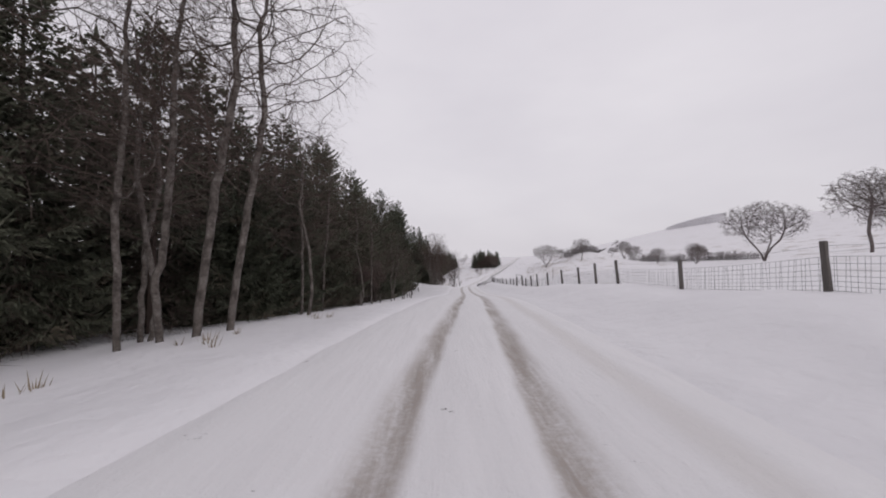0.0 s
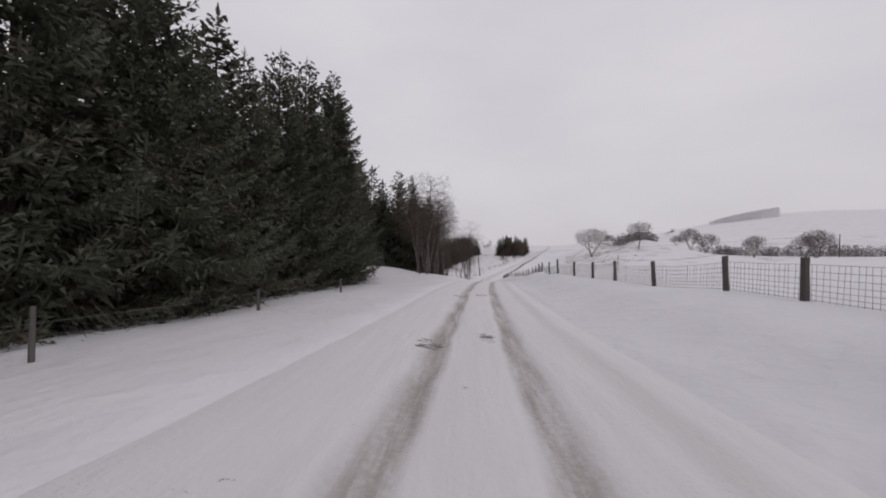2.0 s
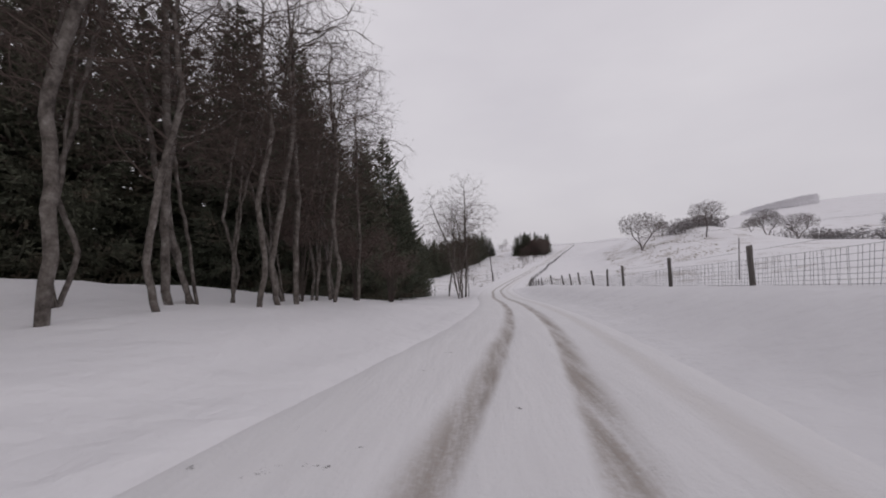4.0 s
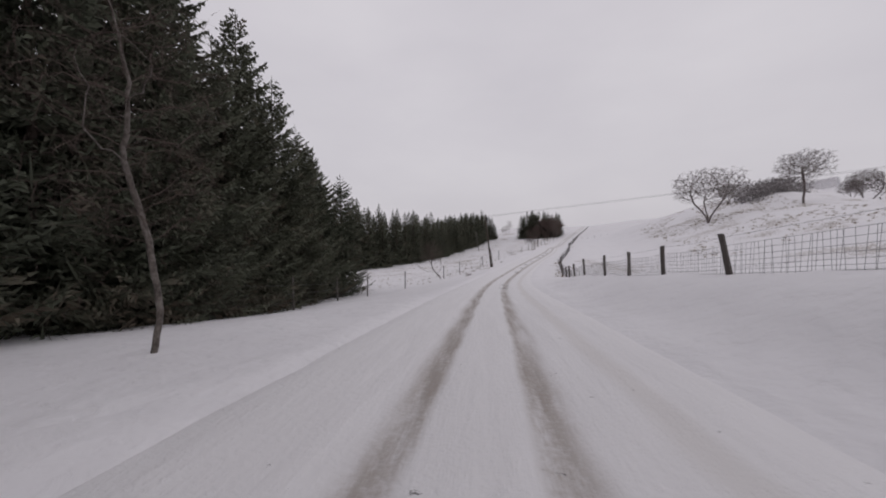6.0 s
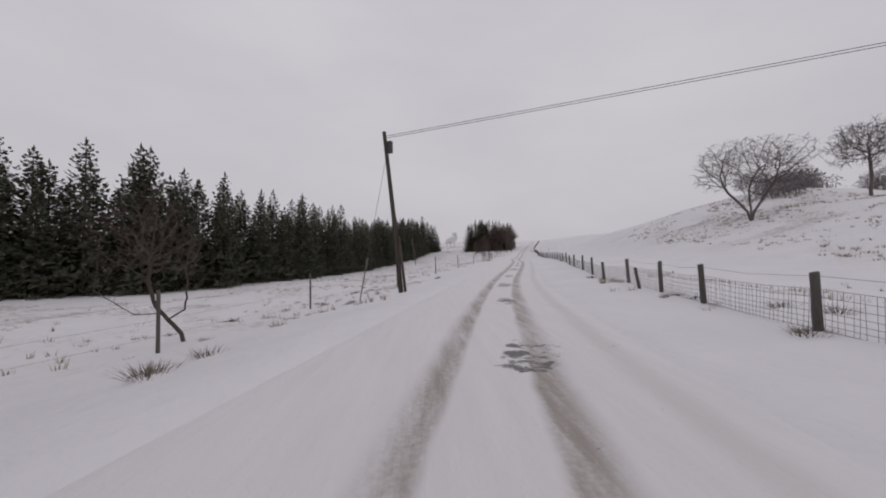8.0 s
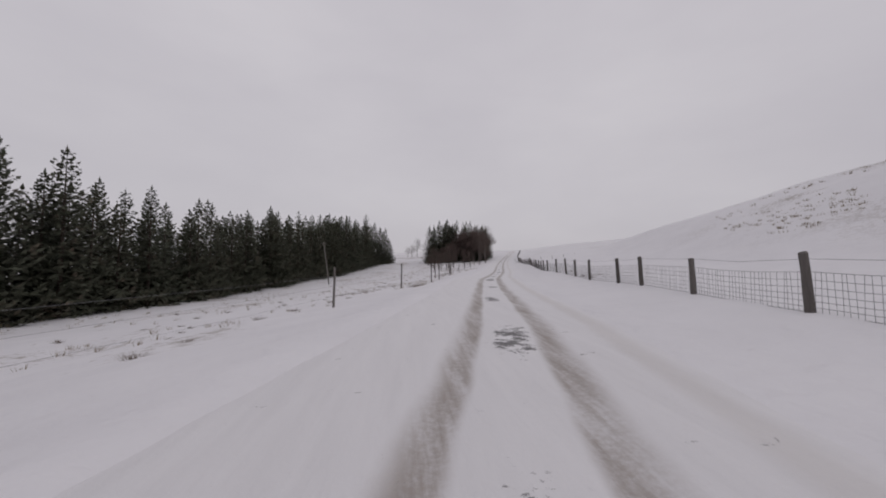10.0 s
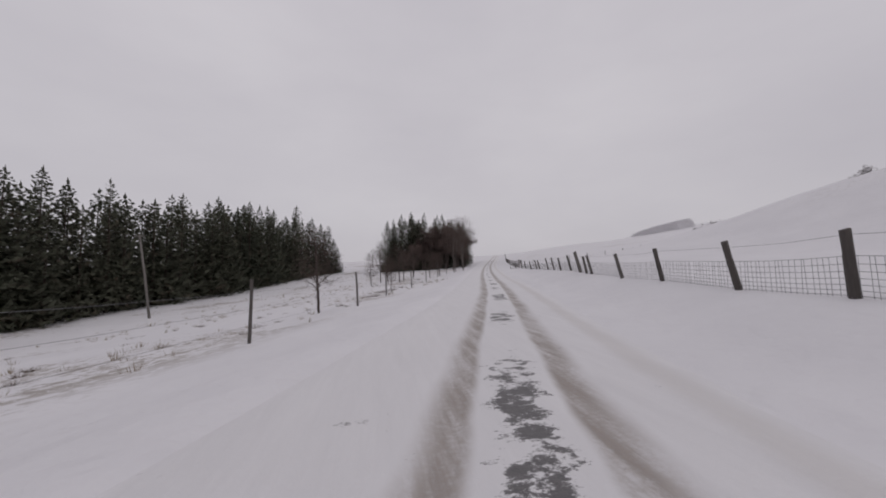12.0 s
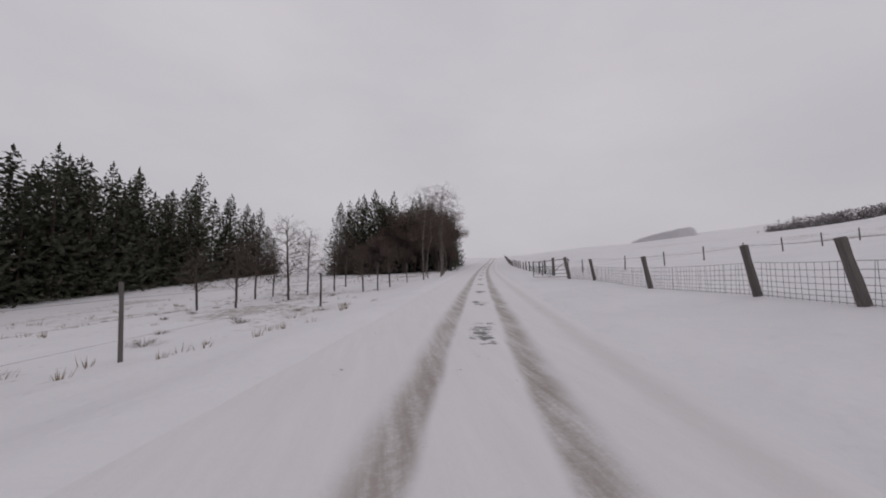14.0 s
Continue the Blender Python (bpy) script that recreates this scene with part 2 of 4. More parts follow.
def road_x(y):
    return curve_at(ROAD_LINE[:, 0], ROAD_LINE[:, 1], np.asarray(y, float))


def road_z(y):
    y = np.asarray(y, float)
    return np.where(y > 620, 2.4, np.where(y < -60, -0.35, curve_at(ROAD_LINE[:, 0], ROAD_LINE[:, 2], np.clip(y, -60, 620))))


STATIONS = np.array([-40, 48, 74, 88, 122, 142, 158, 178, 220, 262, 290, 345, 450.0])
# height over the road at each distance to its side (left is minus), station by station
SIDE = {
    -40: [-1.4, -1.4, -0.8, 1.3, -0.3, -1.8, -2.4, -2.6, -3.7, -3.7, -3.2, -1.5, 0],
    -15: [-1.2, -1.3, -0.7, 1.25, -0.4, -1.6, -2.1, -1.9, -2.0, -1.7, -1.4, -0.8, 0],
    -9: [-0.7, -0.75, -0.45, 0.7, -0.2, -0.9, -1.3, -1.2, -1.0, -0.9, -1.1, -0.5, 0],
    -5: [-0.2, -0.25, -0.15, 0.4, 0.0, -0.3, -0.45, -0.35, -0.4, -0.4, -0.5, -0.3, 0],
    5.5: [0.55, 0.84, 1.0, 1.35, 1.3, 0.85, 0.15, 0.4, 0.5, 0.80, 0.43, 0.6, 0.6],
    16: [1.4, 1.6, 1.6, 1.9, 1.6, 0.4, -0.7, -0.5, 0.6, 1.2, 1.2, 2.0, 1.4],
    30: [2.2, 2.2, 2.2, 2.6, 2.0, 0.8, 0.6, 1.2, 4.0, 7.0, 2.6, 3.5, 3.2],
    45: [3, 3, 3, 3.8, 4.0, 4.2, 4.6, 5.6, 8.6, 13.0, 4.4, 5.4, 5]}
rise = (STATIONS + 40) / 490
SIDE.update({-2500: [60] * 13, -900: [20] * 13, -300: [4] * 13, -100: [-1.5] * 13, -2.7: [0.05] * 13, 0: [0] * 13, 2.7: [0.08] * 13,
             8: [h + 0.15 for h in SIDE[5.5]], 62: [4.2, 5.0, 5.3, 5.8, 6.4, 6.7, 7.2, 8.0, 9.6, 16.0, 6.4, 6.6, 6.2], 100: list(7 + 3.4 * rise + 0.4 * np.clip((STATIONS - 262) / 60, 0, 1)), 300: list(15 + 27 * rise**2),
             900: list(48 + 72 * rise**2), 2500: [180] * 13})
OFFS = np.array(sorted(SIDE), float)
TABLE = np.array([SIDE[o] for o in sorted(SIDE)], float)


def even_slopes(xs, ys):
    """Slopes for a curve through the points that never overshoots them."""
    d = np.diff(ys, axis=0) / np.diff(xs)[:, None]
    m = np.zeros_like(ys)
    both = d[:-1] * d[1:] > 0
    m[1:-1] = np.where(both, 2 * d[:-1] * d[1:] / np.where(both, d[:-1] + d[1:], 1.0), 0.0)
    m[0], m[-1] = d[0], d[-1]
    return m


SLOPES = even_slopes(OFFS, TABLE)


def side_height(o, y):
    """Height over the road at offset o beside station y."""
    y = np.clip(y, STATIONS[0], STATIONS[-1])
    k = np.clip(np.searchsorted(STATIONS, y) - 1, 0, len(STATIONS) - 2)
    u = (y - STATIONS[k]) / (STATIONS[k + 1] - STATIONS[k])
    u = u * u * (3 - 2 * u)
    i = np.clip(np.searchsorted(OFFS, o) - 1, 0, len(OFFS) - 2)
    h = OFFS[i + 1] - OFFS[i]
    w = np.clip((o - OFFS[i]) / h, 0, 1)
    ends = []
    for c in (k, k + 1):
        ends.append((2 * w**3 - 3 * w**2 + 1) * TABLE[i, c] + (w**3 - 2 * w**2 + w) * h * SLOPES[i, c]
                    + (3 * w**2 - 2 * w**3) * TABLE[i + 1, c] + (w**3 - w**2) * h * SLOPES[i + 1, c])
    return ends[0] * (1 - u) + ends[1] * u


# the stock fence's distance to the right of the road's middle
FENCE_Y = np.array([-20, 13, 33, 48, 71, 90, 118, 130, 160, 200, 234, 278, 289, 430.0])
FENCE_O = np.array([7.5, 7.2, 6.1, 6.5, 5.7, 5.6, 6.1, 5.7, 5.6, 5.4, 5.4, 5.2, 5.1, 5.2])


def fence_off(y):
    return float(np.interp(y, FENCE_Y, FENCE_O))


def heading(y):
    d = (road_x(y + 1.0) - road_x(y - 1.0)) / 2
    return 1 / np.sqrt(1 + d * d), d / np.sqrt(1 + d * d)


def at_road(y, o):
    """World x, y, z at offset o to the right of the road beside station y, without the small relief."""
    c, s = heading(np.asarray(y, float))
    return road_x(y) + c * o, y - s * o, road_z(y) + side_height(np.asarray(o, float), np.asarray(y, float))


def beside(x, y):
    """The station and offset of a world place."""
    st = y
    for _ in range(6):
        c, s = heading(st)
        o = (x - road_x(st)) * c - (y - st) * s
        st = y + s * o
    return st, o


def relief(x, y, o):
    """Drifts and hummocks, fading out on the road."""
    k = min(1.0, max(0.0, (abs(o) - 2.4) / 3.0))
    far = min(1.0, abs(o) / 60.0)
    return k * (0.14 * noise.noise((x * 0.22, y * 0.22, 1.0)) + 0.07 * noise.noise((x * 0.9, y * 0.9, 4.0)) + 0.035 * noise.noise((x * 2.3, y * 2.3, 7.0))) + far * (
        0.7 * noise.noise((x * 0.03, y * 0.03, 2.0)) + min(1.0, (o / 600) ** 2) * 30 * noise.noise((x * 0.0022, y * 0.0022, 3.0)))


# swells of the land: height, centre x, y, spread
SWELLS = [(50, 1020, 1300, 200), (3.3, 70, 273, 15), (7, 152, 306, 24), (6.5, 159, 316, 11)]


def far_hill(x, y):
    """The shoulder of a far hill ahead on the right, and the tops of the nearer banks."""
    return sum(h * math.exp(-((x - cx) / r) ** 2 - ((y - cy) / r) ** 2) for h, cx, cy, r in SWELLS)


def ground_z(x, y):
    st, o = beside(x, y)
    return float(at_road(st, o)[2]) + relief(x, y, float(o)) + far_hill(x, y)


def wildness(st, o):
    """How far grass and heather show through the snow."""
    w = 0.0
    if o < -6.5 and st > 165:
        w = min(1.0, (st - 165) / 15) * min(1.0, (-o - 6.5) / 3) * (1.0 if o > -60 else 0.5)
    if o > 8:
        w = max(w, min(1.0, (o - 22) / 14) * 0.85 if 140 < st < 330 else 0.25)
        if 140 < st < 185 and o < 24:
            w = max(w, 0.9)
    return max(0.0, w)


def build_ground():
    rows = np.concatenate([[-900, -400, -200, -120, -80], np.arange(-60, 330, 1.0), np.arange(330, 480, 3.0), [490, 510, 540, 580, 640, 720, 820, 950, 1120, 1300, 1500, 1750, 2000, 2250, 2500, 2800]])
    half = np.concatenate([np.arange(2.0, 12, 0.5), np.arange(12, 30, 1.5), np.arange(30, 110, 6.0), [125, 150, 180, 220, 270, 330, 410, 520, 680, 800, 900, 1050, 1200, 1450, 1700, 2100, 2500]])
    cols = np.concatenate([-half[::-1], [-1.0, 0.0, 1.0], half])
    verts, wild = [], []
    for st in rows:
        x, y, z = at_road(np.full(len(cols), float(st)), cols)
        for i, o in enumerate(cols):
            dip = 0.18 if abs(o) < 2.3 else 0.0
            verts.append((x[i], y[i], z[i] + relief(x[i], y[i], o) + far_hill(x[i], y[i]) - dip))
            wild.append(wildness(float(st), float(o)))
    n = len(cols)
    faces = [(r * n + c, r * n + c + 1, (r + 1) * n + c + 1, (r + 1) * n + c) for r in range(len(rows) - 1) for c in range(n - 1)]
    me = mesh_of("ground", verts, faces, SNOW, True)
    me.attributes.new("wild", "FLOAT", "POINT").data.foreach_set("value", wild)
    tagged(new("ground", me), "snow-covered fields, verges and hillsides with withered grass showing", "ground", kind="structure")


# where the tarmac shows: station, offset, half length, half width
BARE_SPOTS = [(48.5, -0.8, 0.5, 0.35), (49.5, 0.15, 0.5, 0.3), (58.5, -0.9, 0.5, 0.35), (59.5, 0.1, 0.6, 0.3), (143.4, 0.55, 0.7, 0.4), (147, 0.5, 0.8, 0.35), (165.0, 0.5, 1.0, 0.45), (172, 0.3, 1.0, 0.4), (179, 0.1, 1.5, 0.4), (186, 0.1, 1.2, 0.4), (194, 0.0, 2.0, 0.5), (201, 0.1, 1.4, 0.4), (208, 0, 2.0, 0.4),
              (214, 0.1, 1.2, 0.4), (221, -0.1, 1.1, 0.3), (228, 0.1, 0.9, 0.3), (235.2, 0.0, 1.7, 0.42), (239.5, 0.05, 1.0, 0.3), (247.5, 0.0, 2.4, 0.34), (254, 0, 1.2, 0.36), (260, 0.05, 1.8, 0.36), (265.5, 0, 0.9, 0.3),
              (270, 0.05, 1.4, 0.34), (275.5, 0, 0.9, 0.3), (281.8, 0.05, 1.3, 0.30), (287, 0, 0.8, 0.26), (291.5, 0, 1.0, 0.28), (297, 0.05, 1.0, 0.26), (304, 0, 1.6, 0.3), (312, 0, 1.4, 0.3), (321, 0, 2.2, 0.3), (333, 0, 3.0, 0.34), (348, 0, 4.0, 0.36), (366, 0, 5.0, 0.4)]


def build_road():
    cols = np.array([-2.6, -2.3, -1.9, -1.5, -1.2, -1.05, -0.8, -0.66, -0.5, -0.38, -0.25, -0.08, 0.08, 0.25, 0.38, 0.5, 0.66, 0.8, 1.05, 1.2, 1.5, 1.9, 2.3, 2.6])
    rows = np.concatenate([np.arange(-60, 330, 0.5), np.arange(330, 500, 2.0)])
    verts, offs, bare = [], [], []
    for st in rows:
        x, y, z = at_road(np.full(len(cols), float(st)), cols)
        # the tracks weave a little within the road, and draw together on the bend
        weave = float(np.interp(st, (-60, 100, 125, 150, 165, 205, 225, 245, 262, 280, 500), (0, 0, -0.1, -0.1, 0.1, 0.2, 0.3, 0.28, 0.1, 0.02, 0)))
        gauge = float(np.interp(st, (-60, 110, 128, 150, 170, 500), (1, 1, 1.12, 1.1, 1, 1)))
        for i, o in enumerate(cols):
            rut = 0.045 * max(0.0, 1 - abs(abs(o - weave) - 0.66) / 0.32)
            edge = -0.09 if abs(o) > 2.5 else 0.0
            lump = 0.02 * noise.noise((x[i] * 1.7, y[i] * 1.1, 0.0)) + 0.012 * noise.noise((x[i] * 5, y[i] * 5, 3.0))
            verts.append((x[i], y[i], z[i] - rut + edge + lump))
            offs.append((float(o) - weave) * gauge)
            worn = 0.0
            for s0, o0, long, wide in BARE_SPOTS:
                worn = max(worn, 0.60 * math.exp(-(((st - s0) / long) ** 4 + ((o - weave - o0) / wide) ** 4)))
            bare.append(worn)
    n = len(cols)
    faces = [(r * n + c, r * n + c + 1, (r + 1) * n + c + 1, (r + 1) * n + c) for r in range(len(rows) - 1) for c in range(n - 1)]
    me = mesh_of("road", verts, faces, ROAD, True)
    me.attributes.new("offset", "FLOAT", "POINT").data.foreach_set("value", offs)
    me.attributes.new("bare", "FLOAT", "POINT").data.foreach_set("value", bare)
    tagged(new("road", me), "narrow country road under packed snow with two slushy wheel tracks", "road", kind="structure")


build_ground()
build_road()


# ---- trees ----
def spruce_meshes(seed, height, spread, bare, pitch, width, whorl=0.55, sprigs=0, gaps=0.1, dead=0, open_side=None):
    """Trunk and crown of a spruce: yearly whorls of boughs that droop low down and rise towards the leader, each set with side twigs."""
    rng = random.Random(seed)
    trunk, crown = Soup(), Soup()
    sway = [rng.uniform(-0.15, 0.15) for _ in range(2)]
    pts = [(sway[0] * k, sway[1] * k, height * k - 0.5 * (k == 0)) for k in (0, 0.3, 0.65, 0.99)]
    trunk.tube(pts, [height * 0.0145, height * 0.011, height * 0.006, 0.012], 7)
    for _ in range(dead):
        # dead brown twigs on the lower, shaded boughs
        k = rng.random() ** 1.4
        z, a, r = 0.5 + k * height * 0.45, rng.uniform(0, 6.28), spread * rng.uniform(0.15, 0.9) * (1 - 0.35 * k)
        p = Vector((math.cos(a) * r, math.sin(a) * r, z - 0.06 * r))
        d = Vector((math.cos(a) + rng.gauss(0, 0.7), math.sin(a) + rng.gauss(0, 0.7), rng.uniform(-0.9, 0.3))) * rng.uniform(0.25, 0.7)
        e = Vector((-math.sin(a), math.cos(a), rng.uniform(-0.6, 0.6))) * 0.012
        trunk.tri(p - e, p + e, p + d)
        trunk.tri(p + d * 0.4 - e, p + d * 0.4 + e, p + d * 0.7 + Vector((rng.gauss(0, 0.14), rng.gauss(0, 0.14), rng.gauss(-0.06, 0.12))))
    lumps = [(rng.uniform(0, 6.28), rng.uniform(0, 1), rng.uniform(-0.28, 0.3)) for _ in range(9)]

    def kite(p, d, half, drop):
        """One needled twig, widest a third of the way out."""
        q = p + d * 0.36 + Vector((0, 0, drop * 0.25))
        e = p + d + Vector((0, 0, drop))
        across = d.cross(Vector((rng.gauss(0, 0.45), rng.gauss(0, 0.45), 1.0)))
        if across.length < 1e-5:
            return
        across = across.normalized() * half
        crown.tri(p, q - across, e)
        crown.tri(p, e, q + across)

    def bough(z, k, a, r):
        ux, uy = math.cos(a), math.sin(a)
        out, side = Vector((ux, uy, 0)), Vector((-uy, ux, 0))
        rise = (-0.20 + 0.95 * k ** 1.3 + rng.uniform(-0.12, 0.12)) * r
        curl = rng.uniform(0.10, 0.26) * r * (1.1 - 0.7 * k)
        z0 = z + rng.uniform(-0.1, 0.1)
        foot = Vector((sway[0] * z / height, sway[1] * z / height, z0))

        def axis(u):
            return foot + out * (r * u) + Vector((0, 0, rise * u - 0.16 * r * (1 - k) * math.sin(u * 2.8) + curl * u ** 3))

        for u0, u1 in ((0.0, 0.4), (0.36, 0.75), (0.7, 1.0)):
            crown.tri(axis(u0) + side * 0.022, axis(u0) - side * 0.022, axis(u1))
        kite(axis(0.84), (axis(1.0) - axis(0.84)) * 1.5 + Vector((0, 0, 0.06)), width * 0.8, 0.0)
        lit = open_side is None or math.cos(a - open_side) > -0.25
        tight = 1 - 0.35 * k if sprigs else 1.0
        steps = max(2, int(r / (pitch * tight if lit else pitch * 2.2)))
        fat = width * (1 + 1.3 * k if sprigs else 1.0) if lit else width * 2.2
        for n in range(steps):
            u = 0.14 + 0.84 * (n + rng.uniform(0.3, 0.9)) / steps
            p = axis(u)
            way = (axis(min(1.0, u + 0.1)) - axis(u - 0.1)).normalized()
            size = (r * 0.36 * (1.04 - u) ** 0.8 * (0.4 + 0.6 * min(1.0, u * 3)) + 0.14) * rng.uniform(0.75, 1.25)
            for sgn in (-1, 1):
                d = (side * sgn + way * rng.uniform(0.55, 1.15) + Vector((0, 0, rng.uniform(-0.28, 0.12)))).normalized() * size
                drop = -size * rng.uniform(0.05, 0.30) * (1.15 - k)
                many = max(1, int(size / sprigs)) if sprigs and lit else 0
                kite(p, d, fat * rng.uniform(0.8, 1.2) * (0.6 if many else 1.0), drop)
                for m in range(many):
                    v = (m + rng.uniform(0.3, 0.9)) / (many + 0.3)
                    q = p + d * v + Vector((0, 0, drop * v * v))
                    fork = way if m % 2 else -side * sgn * 0.4 - way * 0.25
                    w = (fork * rng.uniform(0.5, 1.0) + d.normalized() * 0.75 + Vector((0, 0, rng.uniform(-0.7, 0.3)))).normalized() * (0.15 + 0.24 * size * (1.05 - v)) * rng.uniform(0.8, 1.2)
                    e = w.cross(Vector((rng.gauss(0, 1), rng.gauss(0, 1), 0.6))).normalized() * fat * 0.85
                    crown.tri(q - e, q + e, q + w)

    z = height * bare
    while z < height * 0.975:
        k = (z - height * bare) / (height * (1 - bare))
        reach = spread * ((1 - k) ** 0.86 * 0.95 + 0.045) * (0.82 + 0.18 * min(1, k * 7))
        step = whorl * rng.uniform(0.85, 1.15) * (1.0 - 0.22 * k)
        for tier, amount, size in ((0.0, 1.0, 1.0), (0.45, 0.62, 0.72)):
            if tier and k > 0.86:
                continue
            count = max(4, int((6.0 * (1 - k) + 4.2) * amount))
            start = rng.uniform(0, 6.28)
            for b in range(count):
                if rng.random() < gaps:
                    continue
                a = start + b * 6.283 / count + rng.uniform(-0.3, 0.3)
                swell = 1 + sum(w * max(0.0, math.cos(a - la)) * max(0.0, 1 - abs(k - lk) * 7) for la, lk, w in lumps)
                bough(z + tier * step, k, a, reach * swell * size * rng.uniform(0.74, 1.16))
        z += step
    # the leader
    top = Vector((sway[0], sway[1], height))
    for n in range(3):
        kite(top - Vector((0, 0, 0.5)), Vector((rng.uniform(-0.04, 0.04), rng.uniform(-0.04, 0.04), 0.95)), width * 0.55, 0.0)
    for n in range(9):
        a = rng.uniform(0, 6.28)
        kite(top - Vector((0, 0, 0.45 - 0.05 * n)), Vector((math.cos(a) * 0.2, math.sin(a) * 0.2, 0.22)), width * 0.45, 0.0)
    return trunk.mesh("spruce_trunk", BARK), crown.mesh("spruce_crown", NEEDLES)


def grown_tree_meshes(seed, bark, twig, stems, lobes, points=420, stride=0.34, reach=3.2, tip=0.010, flare=2.25, twigs=4, twig_len=0.5, twig_r=0.008, droop=0.0, up=0.12):
    """A leafless tree grown towards points strewn in its crown: stems are polylines that it starts from, lobes are (centre, radii) of the crown.
    Returns the limbs as one mesh and the fine twigs as another."""
    rng = random.Random(seed)
    goals = []
    weight = [r[0] * r[1] * r[2] for _, r in lobes]
    while len(goals) < points:
        (cx, cy, cz), (rx, ry, rz) = rng.choices(lobes, weight)[0]
        d = Vector((rng.gauss(0, 1), rng.gauss(0, 1), rng.gauss(0, 1))).normalized() * (rng.random() ** 0.45)
        goals.append((cx + d.x * rx, cy + d.y * ry, cz + d.z * rz))
    goals = np.array(goals)
    nodes, parent = [], []
    for line in stems:
        last = -1
        for p, q in zip(line, line[1:]):
            p, q = Vector(p), Vector(q)
            n = max(1, round((q - p).length / stride))
            for i in range(n if q != Vector(line[-1]) else n + 1):
                if last < 0 and nodes and i == 0:
                    # later stems spring from the nearest point already there
                    last = min(range(len(nodes)), key=lambda m: (Vector(nodes[m]) - p).length)
                    if (Vector(nodes[last]) - p).length > 0.6:
                        last = -1
                nodes.append(tuple(p.lerp(q, i / n) + Vector((rng.gauss(0, 1), rng.gauss(0, 1), 0)) * 0.05 * stride))
                parent.append(last)
                last = len(nodes) - 1
    near = np.full(len(goals), 1e9)
    who = np.zeros(len(goals), int)
    fresh = 0
    kill = stride * 1.35
    for _ in range(90):
        arr = np.array(nodes[fresh:])
        if len(arr):
            dist = np.linalg.norm(goals[:, None, :] - arr[None, :, :], axis=2)
            j = dist.argmin(1)
            d = dist[np.arange(len(goals)), j]
            better = d < near
            near[better], who[better] = d[better], j[better] + fresh
        fresh = len(nodes)
        left = near > kill
        goals, near, who = goals[left], near[left], who[left]
        pull = near < reach
        if not len(goals) or not pull.any():
            break
        all_nodes = np.array(nodes)
        ways = (goals - all_nodes[who]) / near[:, None]
        grown = 0
        for m in np.unique(who[pull]):
            w = ways[pull & (who == m)].mean(0)
            w = w + np.array((rng.gauss(0, 0.11), rng.gauss(0, 0.11), rng.gauss(0, 0.11) + up))
            w /= max(1e-6, np.linalg.norm(w))
            nodes.append(tuple(all_nodes[m] + w * stride))
            parent.append(int(m))
            grown += 1
        if not grown or len(nodes) > 5200:
            break
    kids = [[] for _ in nodes]
    for i, p in enumerate(parent):
        if p >= 0:
            kids[p].append(i)
    flow = [0.0] * len(nodes)
    for i in range(len(nodes) - 1, -1, -1):
        flow[i] += tip ** flare if not kids[i] else 0.0
        if parent[i] >= 0:
            flow[parent[i]] += flow[i]
    radius = [q ** (1 / flare) for q in flow]
    wood, fine = Soup(), Soup()
    heads = [i for i, p in enumerate(parent) if p < 0]
    while heads:
        i = heads.pop()
        run = [parent[i], i] if parent[i] >= 0 else [i]
        while kids[run[-1]]:
            order = sorted(kids[run[-1]], key=lambda c: -radius[c])
            heads += order[1:]
            run.append(order[0])
        if len(run) < 2:
            continue
        rad = [radius[n] for n in run]
        if parent[i] >= 0:
            rad[0] = rad[1]
        thick = rad[0] > tip * 2.6
        (wood if thick else fine).tube([nodes[n] for n in run], rad, 8 if rad[0] > 0.07 else 5 if thick else 3, False)
    for i, p in enumerate(parent):
        if p < 0 or radius[i] > tip * 2.4:
            continue
        here, way = Vector(nodes[i]), (Vector(nodes[i]) - Vector(nodes[p])).normalized()
        for _ in range(twigs if not kids[i] else max(1, twigs // 2)):
            d = (way * rng.uniform(0.5, 1.1) + Vector((rng.gauss(0, 0.55), rng.gauss(0, 0.55), rng.gauss(0.05, 0.5) - droop))).normalized() * twig_len * rng.uniform(0.5, 1.2)
            e = d.orthogonal().normalized() * twig_r
            mid = here + d * 0.55 + Vector((rng.gauss(0, 0.05), rng.gauss(0, 0.05), rng.gauss(0, 0.05))) * twig_len
            end = here + d - Vector((0, 0, droop * twig_len * 0.5))
            fine.tri(here - e, here + e, mid)
            fine.tri(mid - e * 0.7, mid + e * 0.7, end)
            fine.tri(mid - e * 0.6, mid + e * 0.6, mid + (end - mid) * 0.7 + Vector((rng.gauss(0, 0.2), rng.gauss(0, 0.2), rng.gauss(0, 0.2) - droop * 0.3)) * twig_len)
    return wood.mesh("bare_trunk", bark, True), fine.mesh("bare_crown", twig)


